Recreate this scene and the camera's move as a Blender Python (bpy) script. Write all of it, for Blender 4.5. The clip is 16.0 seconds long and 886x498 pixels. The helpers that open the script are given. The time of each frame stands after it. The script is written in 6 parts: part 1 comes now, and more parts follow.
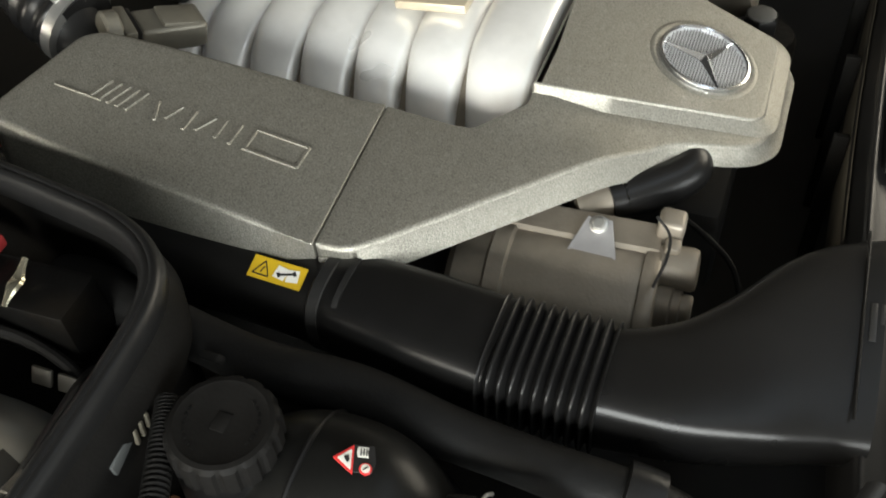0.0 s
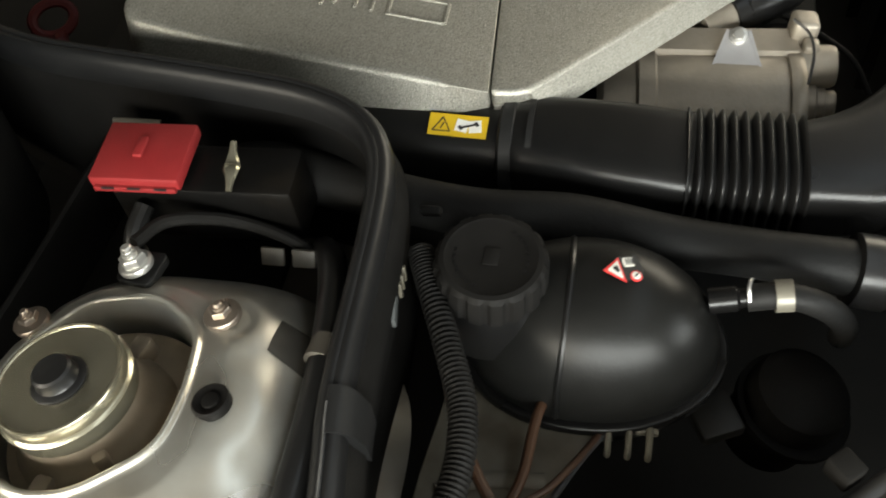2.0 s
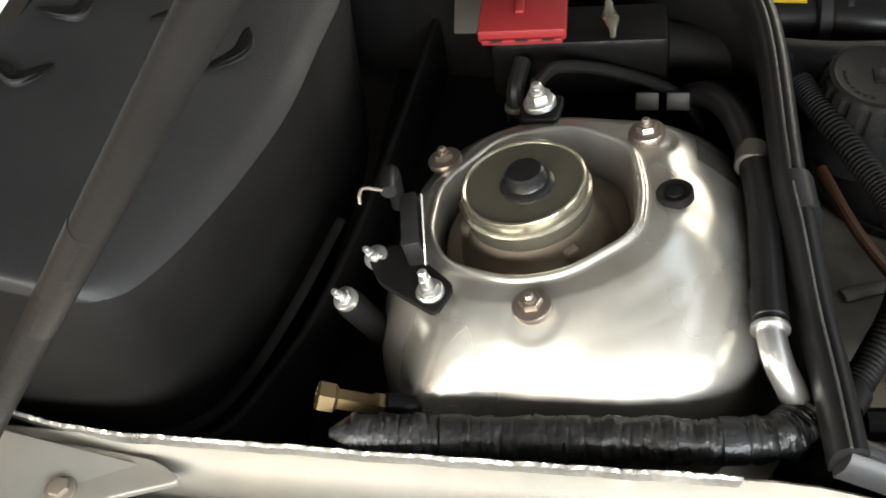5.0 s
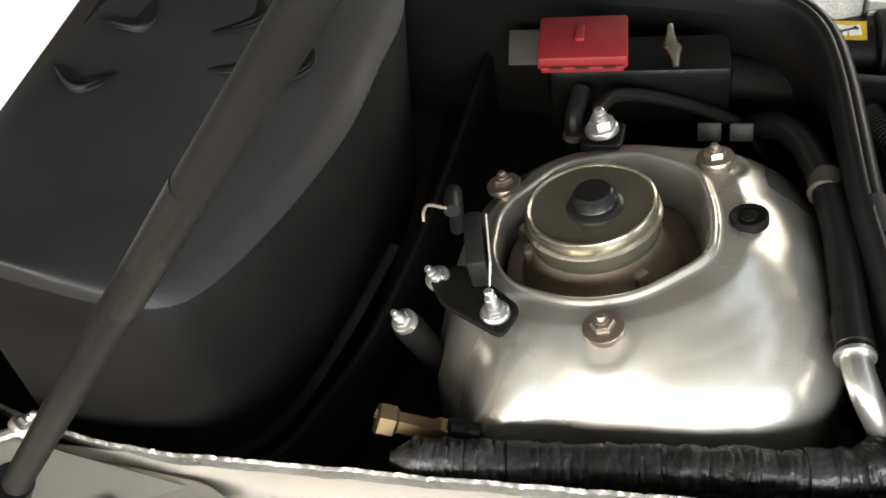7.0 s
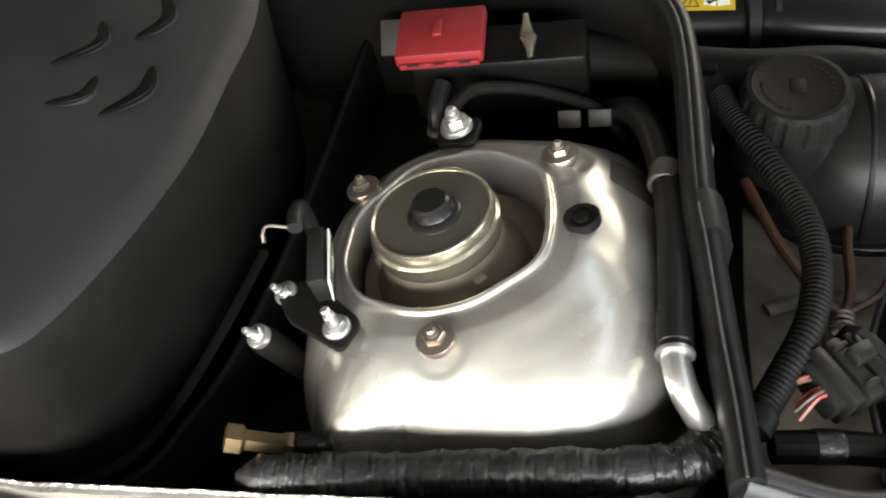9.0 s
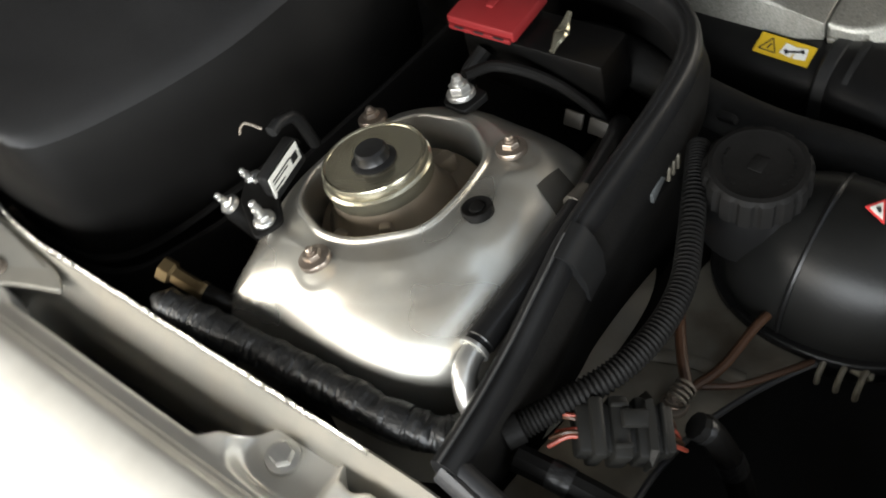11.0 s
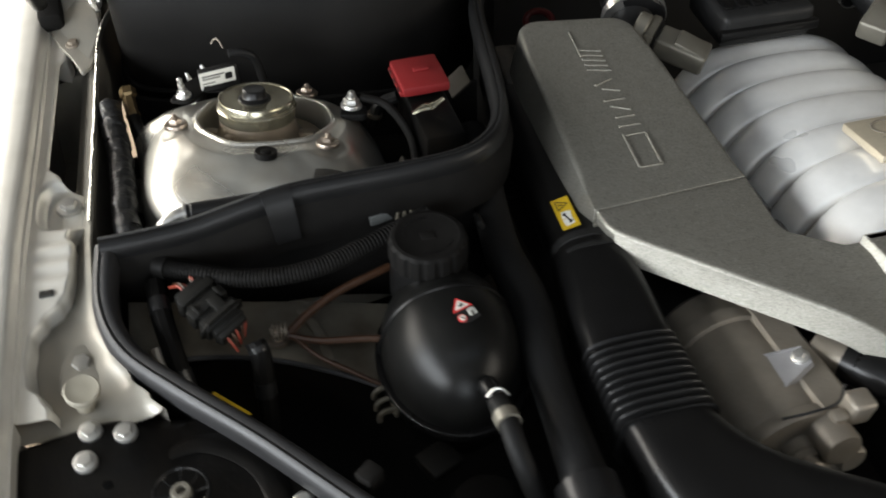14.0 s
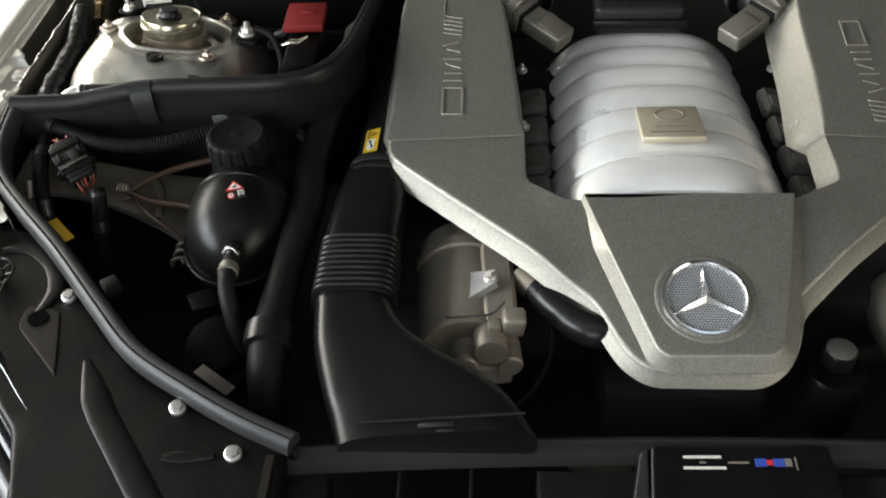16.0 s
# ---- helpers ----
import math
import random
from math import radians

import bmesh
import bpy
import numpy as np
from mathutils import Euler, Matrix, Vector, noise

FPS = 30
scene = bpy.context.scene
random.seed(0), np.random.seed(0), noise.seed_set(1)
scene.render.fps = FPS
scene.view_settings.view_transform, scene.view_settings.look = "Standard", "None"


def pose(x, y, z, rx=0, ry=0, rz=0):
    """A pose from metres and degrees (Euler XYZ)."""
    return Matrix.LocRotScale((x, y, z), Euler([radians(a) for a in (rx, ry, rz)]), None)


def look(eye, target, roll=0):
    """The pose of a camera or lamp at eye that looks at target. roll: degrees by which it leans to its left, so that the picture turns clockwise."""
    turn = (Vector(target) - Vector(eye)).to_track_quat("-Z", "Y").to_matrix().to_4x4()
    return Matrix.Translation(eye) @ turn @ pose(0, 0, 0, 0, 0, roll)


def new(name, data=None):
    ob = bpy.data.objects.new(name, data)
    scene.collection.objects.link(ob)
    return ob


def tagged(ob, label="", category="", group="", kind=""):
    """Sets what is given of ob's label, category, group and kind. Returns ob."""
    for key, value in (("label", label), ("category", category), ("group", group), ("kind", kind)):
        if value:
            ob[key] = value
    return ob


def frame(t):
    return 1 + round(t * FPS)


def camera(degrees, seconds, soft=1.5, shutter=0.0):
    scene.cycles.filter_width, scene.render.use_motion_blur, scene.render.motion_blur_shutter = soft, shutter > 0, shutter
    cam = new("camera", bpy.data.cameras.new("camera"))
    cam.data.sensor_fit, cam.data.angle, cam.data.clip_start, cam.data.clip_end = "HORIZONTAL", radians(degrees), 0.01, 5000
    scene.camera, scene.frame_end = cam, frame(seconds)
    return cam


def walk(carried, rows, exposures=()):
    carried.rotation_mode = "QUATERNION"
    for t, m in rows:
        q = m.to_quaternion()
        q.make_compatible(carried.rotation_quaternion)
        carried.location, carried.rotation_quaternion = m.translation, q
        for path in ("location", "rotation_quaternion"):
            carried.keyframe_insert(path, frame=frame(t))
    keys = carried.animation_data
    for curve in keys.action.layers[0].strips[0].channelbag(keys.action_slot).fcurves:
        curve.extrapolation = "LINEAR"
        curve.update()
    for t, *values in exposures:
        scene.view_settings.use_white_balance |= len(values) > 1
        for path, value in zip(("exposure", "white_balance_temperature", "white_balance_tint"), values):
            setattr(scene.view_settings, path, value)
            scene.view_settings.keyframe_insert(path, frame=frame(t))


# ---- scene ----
cam = camera(49.4, 16.0, 1.8, 0.5)
METRES = 1.950
START = pose(-0.6741, -0.0558, 1.3602, -47.979, 3.834, -69.305)
EXPOSURES = [(0.0, 0.25, 7100, 6), (2.4, 0.6, 7300, 5), (3.0, 0.85, 6900, 9), (3.5, 0.65, 6900, 10), (5.2, 0.45, 6800, 9), (7.5, 0.15, 6800, 9), (8.5, 0.4, 6800, 9), (9.7, 0.6, 6800, 8), (12.0, -0.6, 6700, 9), (12.75, -0.85, 6700, 9), (13.5, -0.3, 6700, 9), (14.5, -0.15, 6700, 8), (16.0, -0.05, 6700, 7)]
ROWS = [
    (0.0, 0.0, 0.0, 0.0, 0.0, 0.0, -0.0),
    (0.5, 0.0041, -0.0062, -0.0016, 0.75, -1.64, 1.11),
    (1.0, -0.0304, -0.0178, -0.011, 1.89, -2.32, 1.46),
    (1.5, -0.0756, -0.0151, -0.0157, -0.3, -3.04, 5.52),
    (2.0, -0.1017, -0.0022, -0.0197, -6.04, -5.21, 9.45),
    (2.5, -0.1162, -0.0031, -0.0271, -3.47, -4.51, 9.58),
    (3.0, -0.1569, -0.0071, -0.0403, -6.22, -3.53, 10.85),
    (3.5, -0.1918, -0.011, -0.056, -7.39, -4.33, 12.43),
    (4.0, -0.2044, -0.0137, -0.0578, -7.0, -5.0, 12.72),
    (4.5, -0.2185, -0.0156, -0.0575, -5.86, -3.58, 12.4),
    (5.0, -0.2367, -0.0128, -0.0612, -6.01, -2.52, 11.87),
    (7.5, -0.2523, -0.0018, -0.0713, -5.13, 1.94, 10.82),
    (8.0, -0.2321, -0.0042, -0.0648, -6.71, -1.15, 13.44),
    (8.5, -0.2185, -0.0082, -0.0613, -6.21, -2.03, 14.21),
    (9.0, -0.2054, -0.0137, -0.0577, -5.26, -2.68, 14.23),
    (9.5, -0.1682, -0.0193, -0.0482, -1.79, -4.37, 14.65),
    (12.0, 0.0204, -0.0532, -0.0305, 31.91, -9.87, -24.11),
    (12.5, 0.082, -0.0557, -0.0156, 37.45, -9.84, -30.76),
    (13.0, 0.1268, -0.0568, -0.007, 39.27, -10.46, -34.97),
    (13.5, 0.1474, -0.0539, -0.0015, 41.74, -11.2, -37.66),
    (14.0, 0.1814, -0.044, 0.0152, 43.67, -11.74, -38.34),
    (14.5, 0.2437, -0.0189, 0.0582, 55.7, -20.99, -43.82),
    (15.0, 0.2949, -0.0134, 0.0915, 59.86, -22.65, -43.33),
    (15.5, 0.3517, -0.005, 0.1208, 60.12, -21.79, -44.41),
    (16.0, 0.3653, 0.0158, 0.1555, 63.79, -26.3, -44.31),
]
walk(cam, [(t, START @ pose(METRES * x, METRES * y, METRES * z, 90 + pitch, roll, yaw)) for t, x, y, z, yaw, pitch, roll in ROWS], EXPOSURES)

from mathutils.bvhtree import BVHTree
from mathutils.geometry import delaunay_2d_cdt

# ---- light ----
world = bpy.data.worlds.new("sky")
scene.world = world
world.use_nodes = True
sky = world.node_tree.nodes.new("ShaderNodeTexSky")
sky.sky_type, sky.sun_disc = "NISHITA", False
sky.sun_elevation, sky.sun_rotation = radians(38), radians(200)
world.node_tree.links.new(sky.outputs[0], world.node_tree.nodes["Background"].inputs[0])
world.node_tree.nodes["Background"].inputs[1].default_value = 0.08


def window_light(name, at, target, size, watts, colour):
    data = bpy.data.lights.new(name, "AREA")
    data.shape, data.size, data.size_y, data.energy, data.color = "RECTANGLE", *size, watts, colour
    lamp = new(name, data)
    lamp.matrix_world = look(at, target)
    return lamp


# daylight in the garage's windows and doorway, then two added lamps
window_light("window_daylight", (-2.46, 2.35, 1.60), (0.0, 2.35, 1.25), (3.8, 0.85), 160, (1.0, 0.955, 0.89))
window_light("second_window_daylight", (-2.46, -0.95, 1.60), (0.0, -0.95, 1.25), (2.5, 0.85), 158, (0.88, 0.935, 1.0))
window_light("doorway_daylight", (-1.2, -4.95, 1.6), (-0.7, 0.0, 1.3), (2.2, 2.0), 105, (0.84, 0.91, 1.0))
# unseen overhead strip, added for thin bluish highlights
window_light("added_highlight_strip", (-0.35, -1.0, 2.66), (-0.35, -0.999, 0.0), (2.8, 0.36), 6, (0.72, 0.84, 1.0))
# unseen lamp on the east side, added to brighten manifold and covers
window_light("added_east_lamp", (3.44, -2.2, 2.0), (0.0, 0.1, 1.0), (2.4, 1.2), 65, (1.0, 0.93, 0.82))


# ---- materials ----
def material(name, colour, rough=0.5, metal=0.0, vary=0.12, grain=60.0, bump=0.0, bump_grain=400.0, coat=0.0, stain=None, stain_scale=9.0, stain_amount=0.5, gloss=0.5, cloud=0.5):
    """A surface with broad and fine colour variation, uneven gloss and fine relief; stain is a second colour in patches."""
    m = bpy.data.materials.new(name)
    m.use_nodes = True
    n, links = m.node_tree.nodes, m.node_tree.links
    b = n["Principled BSDF"]
    place = n.new("ShaderNodeTexCoord")

    def noise_at(scale, detail=4.0):
        t = n.new("ShaderNodeTexNoise")
        t.inputs["Scale"].default_value, t.inputs["Detail"].default_value = scale, detail
        links.new(place.outputs["Object"], t.inputs["Vector"])
        return t

    def between(fac, low, high):
        r = n.new("ShaderNodeMapRange")
        r.inputs["From Min"].default_value, r.inputs["From Max"].default_value = 0.3, 0.7
        r.inputs["To Min"].default_value, r.inputs["To Max"].default_value = low, high
        links.new(fac, r.inputs["Value"])
        return r.outputs[0]

    fine, broad = noise_at(grain), noise_at(grain / 9, 3.0)
    lo = tuple(c * (1 - vary) for c in colour) + (1,)
    hi = tuple(min(1, c * (1 + vary)) for c in colour) + (1,)
    mix = n.new("ShaderNodeMix")
    mix.data_type = "RGBA"
    mix.inputs[6].default_value, mix.inputs[7].default_value = lo, hi
    add = n.new("ShaderNodeMath")
    add.operation = "ADD"
    links.new(between(fine.outputs[0], 0.0, 0.5), add.inputs[0])
    links.new(between(broad.outputs[0], 0.25 - cloud / 2, 0.25 + cloud / 2), add.inputs[1])
    links.new(add.outputs[0], mix.inputs[0])
    out = mix.outputs[2]
    if stain:
        patch = noise_at(stain_scale, 6.0)
        second = n.new("ShaderNodeMix")
        second.data_type = "RGBA"
        second.inputs[7].default_value = (*stain, 1)
        links.new(out, second.inputs[6])
        links.new(between(patch.outputs[0], -stain_amount * 0.6, stain_amount * 1.2), second.inputs[0])
        out = second.outputs[2]
    links.new(out, b.inputs["Base Color"])
    uneven = 0.2 * min(1, cloud * 2)
    links.new(between(broad.outputs[0], max(0.03, rough * (1 - uneven)), min(1, rough * (1 + uneven))), b.inputs["Roughness"])
    b.inputs["Metallic"].default_value = metal
    b.inputs["Specular IOR Level"].default_value = gloss
    b.inputs["Coat Weight"].default_value, b.inputs["Coat Roughness"].default_value = coat, 0.08
    if bump:
        relief = n.new("ShaderNodeBump")
        relief.inputs["Strength"].default_value, relief.inputs["Distance"].default_value = bump, 0.001
        links.new(noise_at(bump_grain, 2.0).outputs[0], relief.inputs["Height"])
        links.new(relief.outputs[0], b.inputs["Normal"])
    return m


COVER = material("grained_silver_plastic", (0.262, 0.252, 0.220), 0.38, 0.70, 0.78, 900, 0.55, 1000, cloud=0.06)
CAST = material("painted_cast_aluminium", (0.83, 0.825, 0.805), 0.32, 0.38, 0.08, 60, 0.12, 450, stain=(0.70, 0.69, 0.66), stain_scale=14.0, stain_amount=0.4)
GREY_CAST = material("dull_cast_and_groove_shade", (0.27, 0.238, 0.196), 0.5, 0.45, 0.15, 80, 0.25, 350, stain=(0.19, 0.165, 0.125), stain_amount=0.3)
PAINT = material("silver_body_paint", (0.54, 0.525, 0.465), 0.25, 0.75, 0.05, 40, 0.02, 900, coat=0.25)
TOWER_PAINT = material("dusty_silver_tower_paint", (0.51, 0.498, 0.450), 0.31, 0.80, 0.07, 70, 0.035, 420, coat=0.06, stain=(0.40, 0.35, 0.28), stain_scale=26.0, stain_amount=0.45)
# paler than the seal rubber: the window's glint put into colour
CREST_GLINT = material("pale_glint_rubber", (0.055, 0.054, 0.052), 0.26, 0.0, 0.3, 150, 0.1, 400)
TANK = material("dull_black_tank_plastic", (0.0058, 0.0058, 0.0055), 0.34, 0.0, 0.25, 60, 0.10, 500, stain=(0.0100, 0.0092, 0.0080), stain_amount=0.35, gloss=0.15)
FOIL = material("crinkled_foil", (0.52, 0.51, 0.475), 0.34, 0.9, 0.3, 300, 0.5, 350)
PIT = material("dusty_cream_metal", (0.21, 0.175, 0.135), 0.42, 0.45, 0.25, 60, 0.15, 300, stain=(0.12, 0.088, 0.058), stain_amount=0.45)
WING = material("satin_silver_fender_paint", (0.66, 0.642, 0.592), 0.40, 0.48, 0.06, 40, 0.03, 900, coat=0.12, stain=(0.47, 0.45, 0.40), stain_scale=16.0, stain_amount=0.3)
DARK_BODY = material("dark_undercoated_steel", (0.0040, 0.0038, 0.0035), 0.30, 0.0, 0.3, 30, 0.2, 200, stain=(0.0105, 0.0082, 0.0060), stain_amount=0.38, gloss=0.14)
# glossless black that paints the dark depth of holes
VOID = material("hole_shade_black", (0.004, 0.004, 0.004), 0.9, gloss=0.0)
TUB = material("grey_tub_plastic", (0.13, 0.122, 0.115), 0.4, 0.0, 0.12, 20, 0.05, 200)
GRIME = material("grimy_black_rubber", (0.0066, 0.0063, 0.0060), 0.55, 0.0, 0.3, 60, 0.2, 400, stain=(0.0115, 0.0106, 0.0092), stain_amount=0.3, gloss=0.06)
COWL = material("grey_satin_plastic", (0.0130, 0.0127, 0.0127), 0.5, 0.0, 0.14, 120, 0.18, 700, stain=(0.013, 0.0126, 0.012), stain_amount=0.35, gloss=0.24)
BLACK = material("black_plastic", (0.012, 0.012, 0.012), 0.42, 0.0, 0.3, 60, 0.12, 600, stain=(0.018, 0.01725, 0.01575), stain_amount=0.3, gloss=0.18)
SATIN = material("satin_black_plastic", (0.0046, 0.0045, 0.0045), 0.30, 0.0, 0.25, 60, 0.08, 800, stain=(0.0095, 0.0090, 0.0080), stain_amount=0.25, gloss=0.24)
RUBBER = material("black_rubber", (0.0075, 0.0074, 0.0075), 0.32, 0.0, 0.3, 50, 0.10, 350, stain=(0.017, 0.0165, 0.016), stain_amount=0.3, gloss=0.26)
HOSE = material("worn_rubber_hose", (0.0072, 0.0072, 0.0072), 0.55, 0.0, 0.3, 60, 0.35, 250, stain=(0.0140, 0.0132, 0.0118), stain_amount=0.35, gloss=0.13)
FELT = material("grey_moulded_plastic", (0.035, 0.035, 0.036), 0.55, 0.0, 0.15, 120, 0.2, 500, gloss=0.22)
# near black that holds the shade of the bay's depths
DEEP = material("near_black_bay_shade", (0.0085, 0.0078, 0.0068), 0.8, 0.0, 0.4, 20, 0.3, 120)
RED = material("red_plastic", (0.150, 0.011, 0.012), 0.5, 0.0, 0.15, 80, 0.12, 500, stain=(0.11, 0.017, 0.016), stain_amount=0.3, gloss=0.22)
ZINC = material("yellow_passivated_zinc", (0.40, 0.375, 0.285), 0.24, 0.92, 0.12, 60, 0.05, 400, stain=(0.42, 0.37, 0.26), stain_amount=0.3)
DULL_ZINC = material("dusty_zinc", (0.17, 0.145, 0.115), 0.5, 0.45, 0.2, 60, 0.15, 300, stain=(0.13, 0.10, 0.075), stain_amount=0.4)
STEEL = material("bright_steel", (0.58, 0.575, 0.55), 0.34, 0.9, 0.15, 90, 0.08, 500, stain=(0.40, 0.38, 0.34), stain_amount=0.3)
RUSTY = material("rust_tinted_steel", (0.33, 0.28, 0.235), 0.3, 0.85, 0.2, 120, 0.1, 400, stain=(0.17, 0.10, 0.06), stain_amount=0.3)
BRASS = material("brass", (0.17, 0.12, 0.06), 0.36, 0.85, 0.25, 90, 0.05, 400, stain=(0.06, 0.045, 0.03), stain_amount=0.35)
CHROME = material("chrome", (0.72, 0.73, 0.75), 0.2, 1.0, 0.03, 50)
MESHED = material("grey_honeycomb", (0.60, 0.61, 0.62), 0.35, 0.35, 0.1, 200)
YELLOW = material("yellow_sticker", (0.48, 0.31, 0.012), 0.45, 0.0, 0.06, 90)
WHITE = material("white_sticker", (0.62, 0.61, 0.56), 0.4, 0.0, 0.05, 90)
PALE = material("translucent_white_plastic", (0.060, 0.064, 0.064), 0.45, 0.0, 0.12, 60, stain=(0.07, 0.07, 0.065), stain_amount=0.3)
CELL = material("dark_grey_cells", (0.035, 0.037, 0.04), 0.5, 0.2, 0.1, 90)
INK = material("black_ink_and_gap_dark", (0.012, 0.012, 0.012), 0.4, 0.0, 0.1, 90)
RED_INK = material("red_ink", (0.55, 0.03, 0.03), 0.4, 0.0, 0.1, 90)
BLUE_INK = material("blue_ink", (0.03, 0.07, 0.35), 0.4, 0.0, 0.1, 90)
PLAQUE = material("champagne_plaque", (0.50, 0.44, 0.335), 0.35, 0.5, 0.10, 200, 0.1, 700)
WIRE_RED = material("red_wire", (0.20, 0.035, 0.02), 0.45, 0.0, 0.15, 90)
WIRE_BROWN = material("brown_wire", (0.042, 0.018, 0.008), 0.45, 0.0, 0.3, 90, stain=(0.035, 0.018, 0.009), stain_amount=0.4)
TAPE = material("black_cloth_tape", (0.012, 0.012, 0.012), 0.36, 0.0, 0.35, 90, 0.8, 260, stain=(0.024, 0.024, 0.024), stain_amount=0.3, gloss=0.4)
PLUG = material("hard_black_plastic", (0.0085, 0.0083, 0.0075), 0.45, 0.0, 0.25, 60, 0.1, 500, stain=(0.019, 0.0175, 0.014), stain_amount=0.35, gloss=0.22)
BULB_RUBBER = material("glossy_seal_rubber", (0.0064, 0.0064, 0.0066), 0.40, 0.0, 0.25, 50, 0.10, 350, stain=(0.0130, 0.0130, 0.0124), stain_amount=0.3, gloss=0.26)
SEAL = material("weathered_seal_rubber", (0.015, 0.015, 0.0158), 0.45, 0.0, 0.2, 50, 0.12, 350, stain=(0.030, 0.030, 0.0315), stain_amount=0.35, gloss=0.36)
RAIL = material("dirty_grey_paint", (0.055, 0.05, 0.042), 0.5, 0.1, 0.25, 40, 0.1, 300, stain=(0.022, 0.017, 0.012), stain_amount=0.5, gloss=0.3)
CONCRETE = material("garage_concrete", (0.46, 0.36, 0.26), 0.75, 0.0, 0.15, 12, 0.4, 60, stain=(0.25, 0.18, 0.12), stain_scale=2.5, stain_amount=0.4)
PLASTER = material("garage_plaster", (0.17, 0.165, 0.155), 0.85, 0.0, 0.08, 5, 0.3, 60)
LENS = material("headlamp_lens", (0.008, 0.0083, 0.0088), 0.16, 0.0, 0.1, 30, coat=0.06, gloss=0.3)
LUG = material("dull_tan_plastic", (0.085, 0.076, 0.058), 0.5, 0.0, 0.2, 90, 0.1, 400, gloss=0.3)
ZINC_PLATE = material("dull_zinc_plate", (0.33, 0.325, 0.33), 0.45, 0.6, 0.12, 90, 0.1, 500)
WEB = material("dusty_tan_paint", (0.15, 0.136, 0.110), 0.55, 0.1, 0.2, 40, 0.1, 300, stain=(0.040, 0.027, 0.016), stain_scale=22.0, stain_amount=0.5, gloss=0.3)
SHADE = material("white_sunshade", (0.86, 0.86, 0.84), 0.6, 0.0, 0.04, 20)


# darker than the cowl lid, with the front wall's shade in the colour
FRONTWALL = material("shaded_moulded_plastic", (0.0056, 0.0053, 0.0050), 0.5, 0.0, 0.2, 40, 0.1, 500, stain=(0.0095, 0.0085, 0.0072), stain_amount=0.3, gloss=0.12)
SENSOR = material("dull_grey_sensor_shell", (0.15, 0.14, 0.115), 0.42, 0.4, 0.12, 80, 0.15, 500)
DUST_DARK = material("dusty_dark_steel", (0.0120, 0.0098, 0.0070), 0.6, 0.0, 0.4, 40, 0.3, 160, stain=(0.0055, 0.0047, 0.0036), stain_scale=30.0, stain_amount=0.5, gloss=0.1)


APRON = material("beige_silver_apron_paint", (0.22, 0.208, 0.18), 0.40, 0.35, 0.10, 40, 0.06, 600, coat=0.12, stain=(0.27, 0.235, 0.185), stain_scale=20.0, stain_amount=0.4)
BUFFER = material("cream_rubber", (0.24, 0.222, 0.178), 0.5, 0.0, 0.10, 60, 0.08, 400)
MEMBER = material("black_undercoat_and_shade", (0.0026, 0.0025, 0.0024), 0.34, 0.0, 0.4, 40, 0.35, 160, stain=(0.0085, 0.0066, 0.0046), stain_scale=24.0, stain_amount=0.42, gloss=0.16)
GREY_LID = material("grey_plastic_and_cap_sheen", (0.075, 0.072, 0.066), 0.5, 0.0, 0.2, 60, 0.15, 400, stain=(0.045, 0.042, 0.036), stain_amount=0.4, gloss=0.25)


DARK_RED = material("dark_red_plastic", (0.060, 0.0065, 0.006), 0.5, 0.0, 0.2, 80, 0.1, 500, gloss=0.2)


# ---- building helpers ----
ROOT = {}


def thing(name, at, label, category, group="", kind=""):
    """The empty at a thing's base that carries its parts."""
    ob = tagged(new(name), label, category, group, kind)
    ob.location = at
    ROOT[ob] = Vector(at)
    return ob


def part(name, bm, mat, parent=None, label="", sharp=35, smooth=True):
    """Links a bmesh in world coordinates as one mesh under its thing or part."""
    mesh = bpy.data.meshes.new(name)
    bmesh.ops.recalc_face_normals(bm, faces=bm.faces)
    if parent is not None:
        bm.transform(Matrix.Translation(-ROOT[parent]))
    bm.to_mesh(mesh)
    bm.free()
    mesh.materials.append(mat)
    for p in mesh.polygons:
        p.use_smooth = smooth
    if smooth:
        mesh.set_sharp_from_angle(angle=radians(sharp))
    ob = new(name, mesh)
    if parent is not None:
        ob.parent = parent
        ROOT[ob] = ROOT[parent]
    if label:
        ob["label"] = label
    return ob


def glide(points, n):
    """A smooth curve (Catmull-Rom) of n points through the given ones."""
    p = [Vector(q) for q in points]
    p = [p[0] * 2 - p[1], *p, p[-1] * 2 - p[-2]]
    out = []
    for k in range(n):
        u = k / (n - 1) * (len(p) - 3)
        i = min(int(u), len(p) - 4)
        t = u - i
        a, b, c, d = p[i : i + 4]
        out.append(0.5 * (2 * b + (c - a) * t + (2 * a - 5 * b + 4 * c - d) * t * t + (3 * b - a - 3 * c + d) * t**3))
    return out


def loft(rings, closed=True, caps=True, bm=None):
    """Joins rings of equal length into a skin."""
    bm = bm or bmesh.new()
    made = [[bm.verts.new(v) for v in ring] for ring in rings]
    n = len(made[0])
    for a, b in zip(made, made[1:]):
        for i in range(n if closed else n - 1):
            j = (i + 1) % n
            bm.faces.new((a[i], a[j], b[j], b[i]))
    if caps and closed:
        bm.faces.new(made[0][::-1])
        bm.faces.new(made[-1])
    return bm


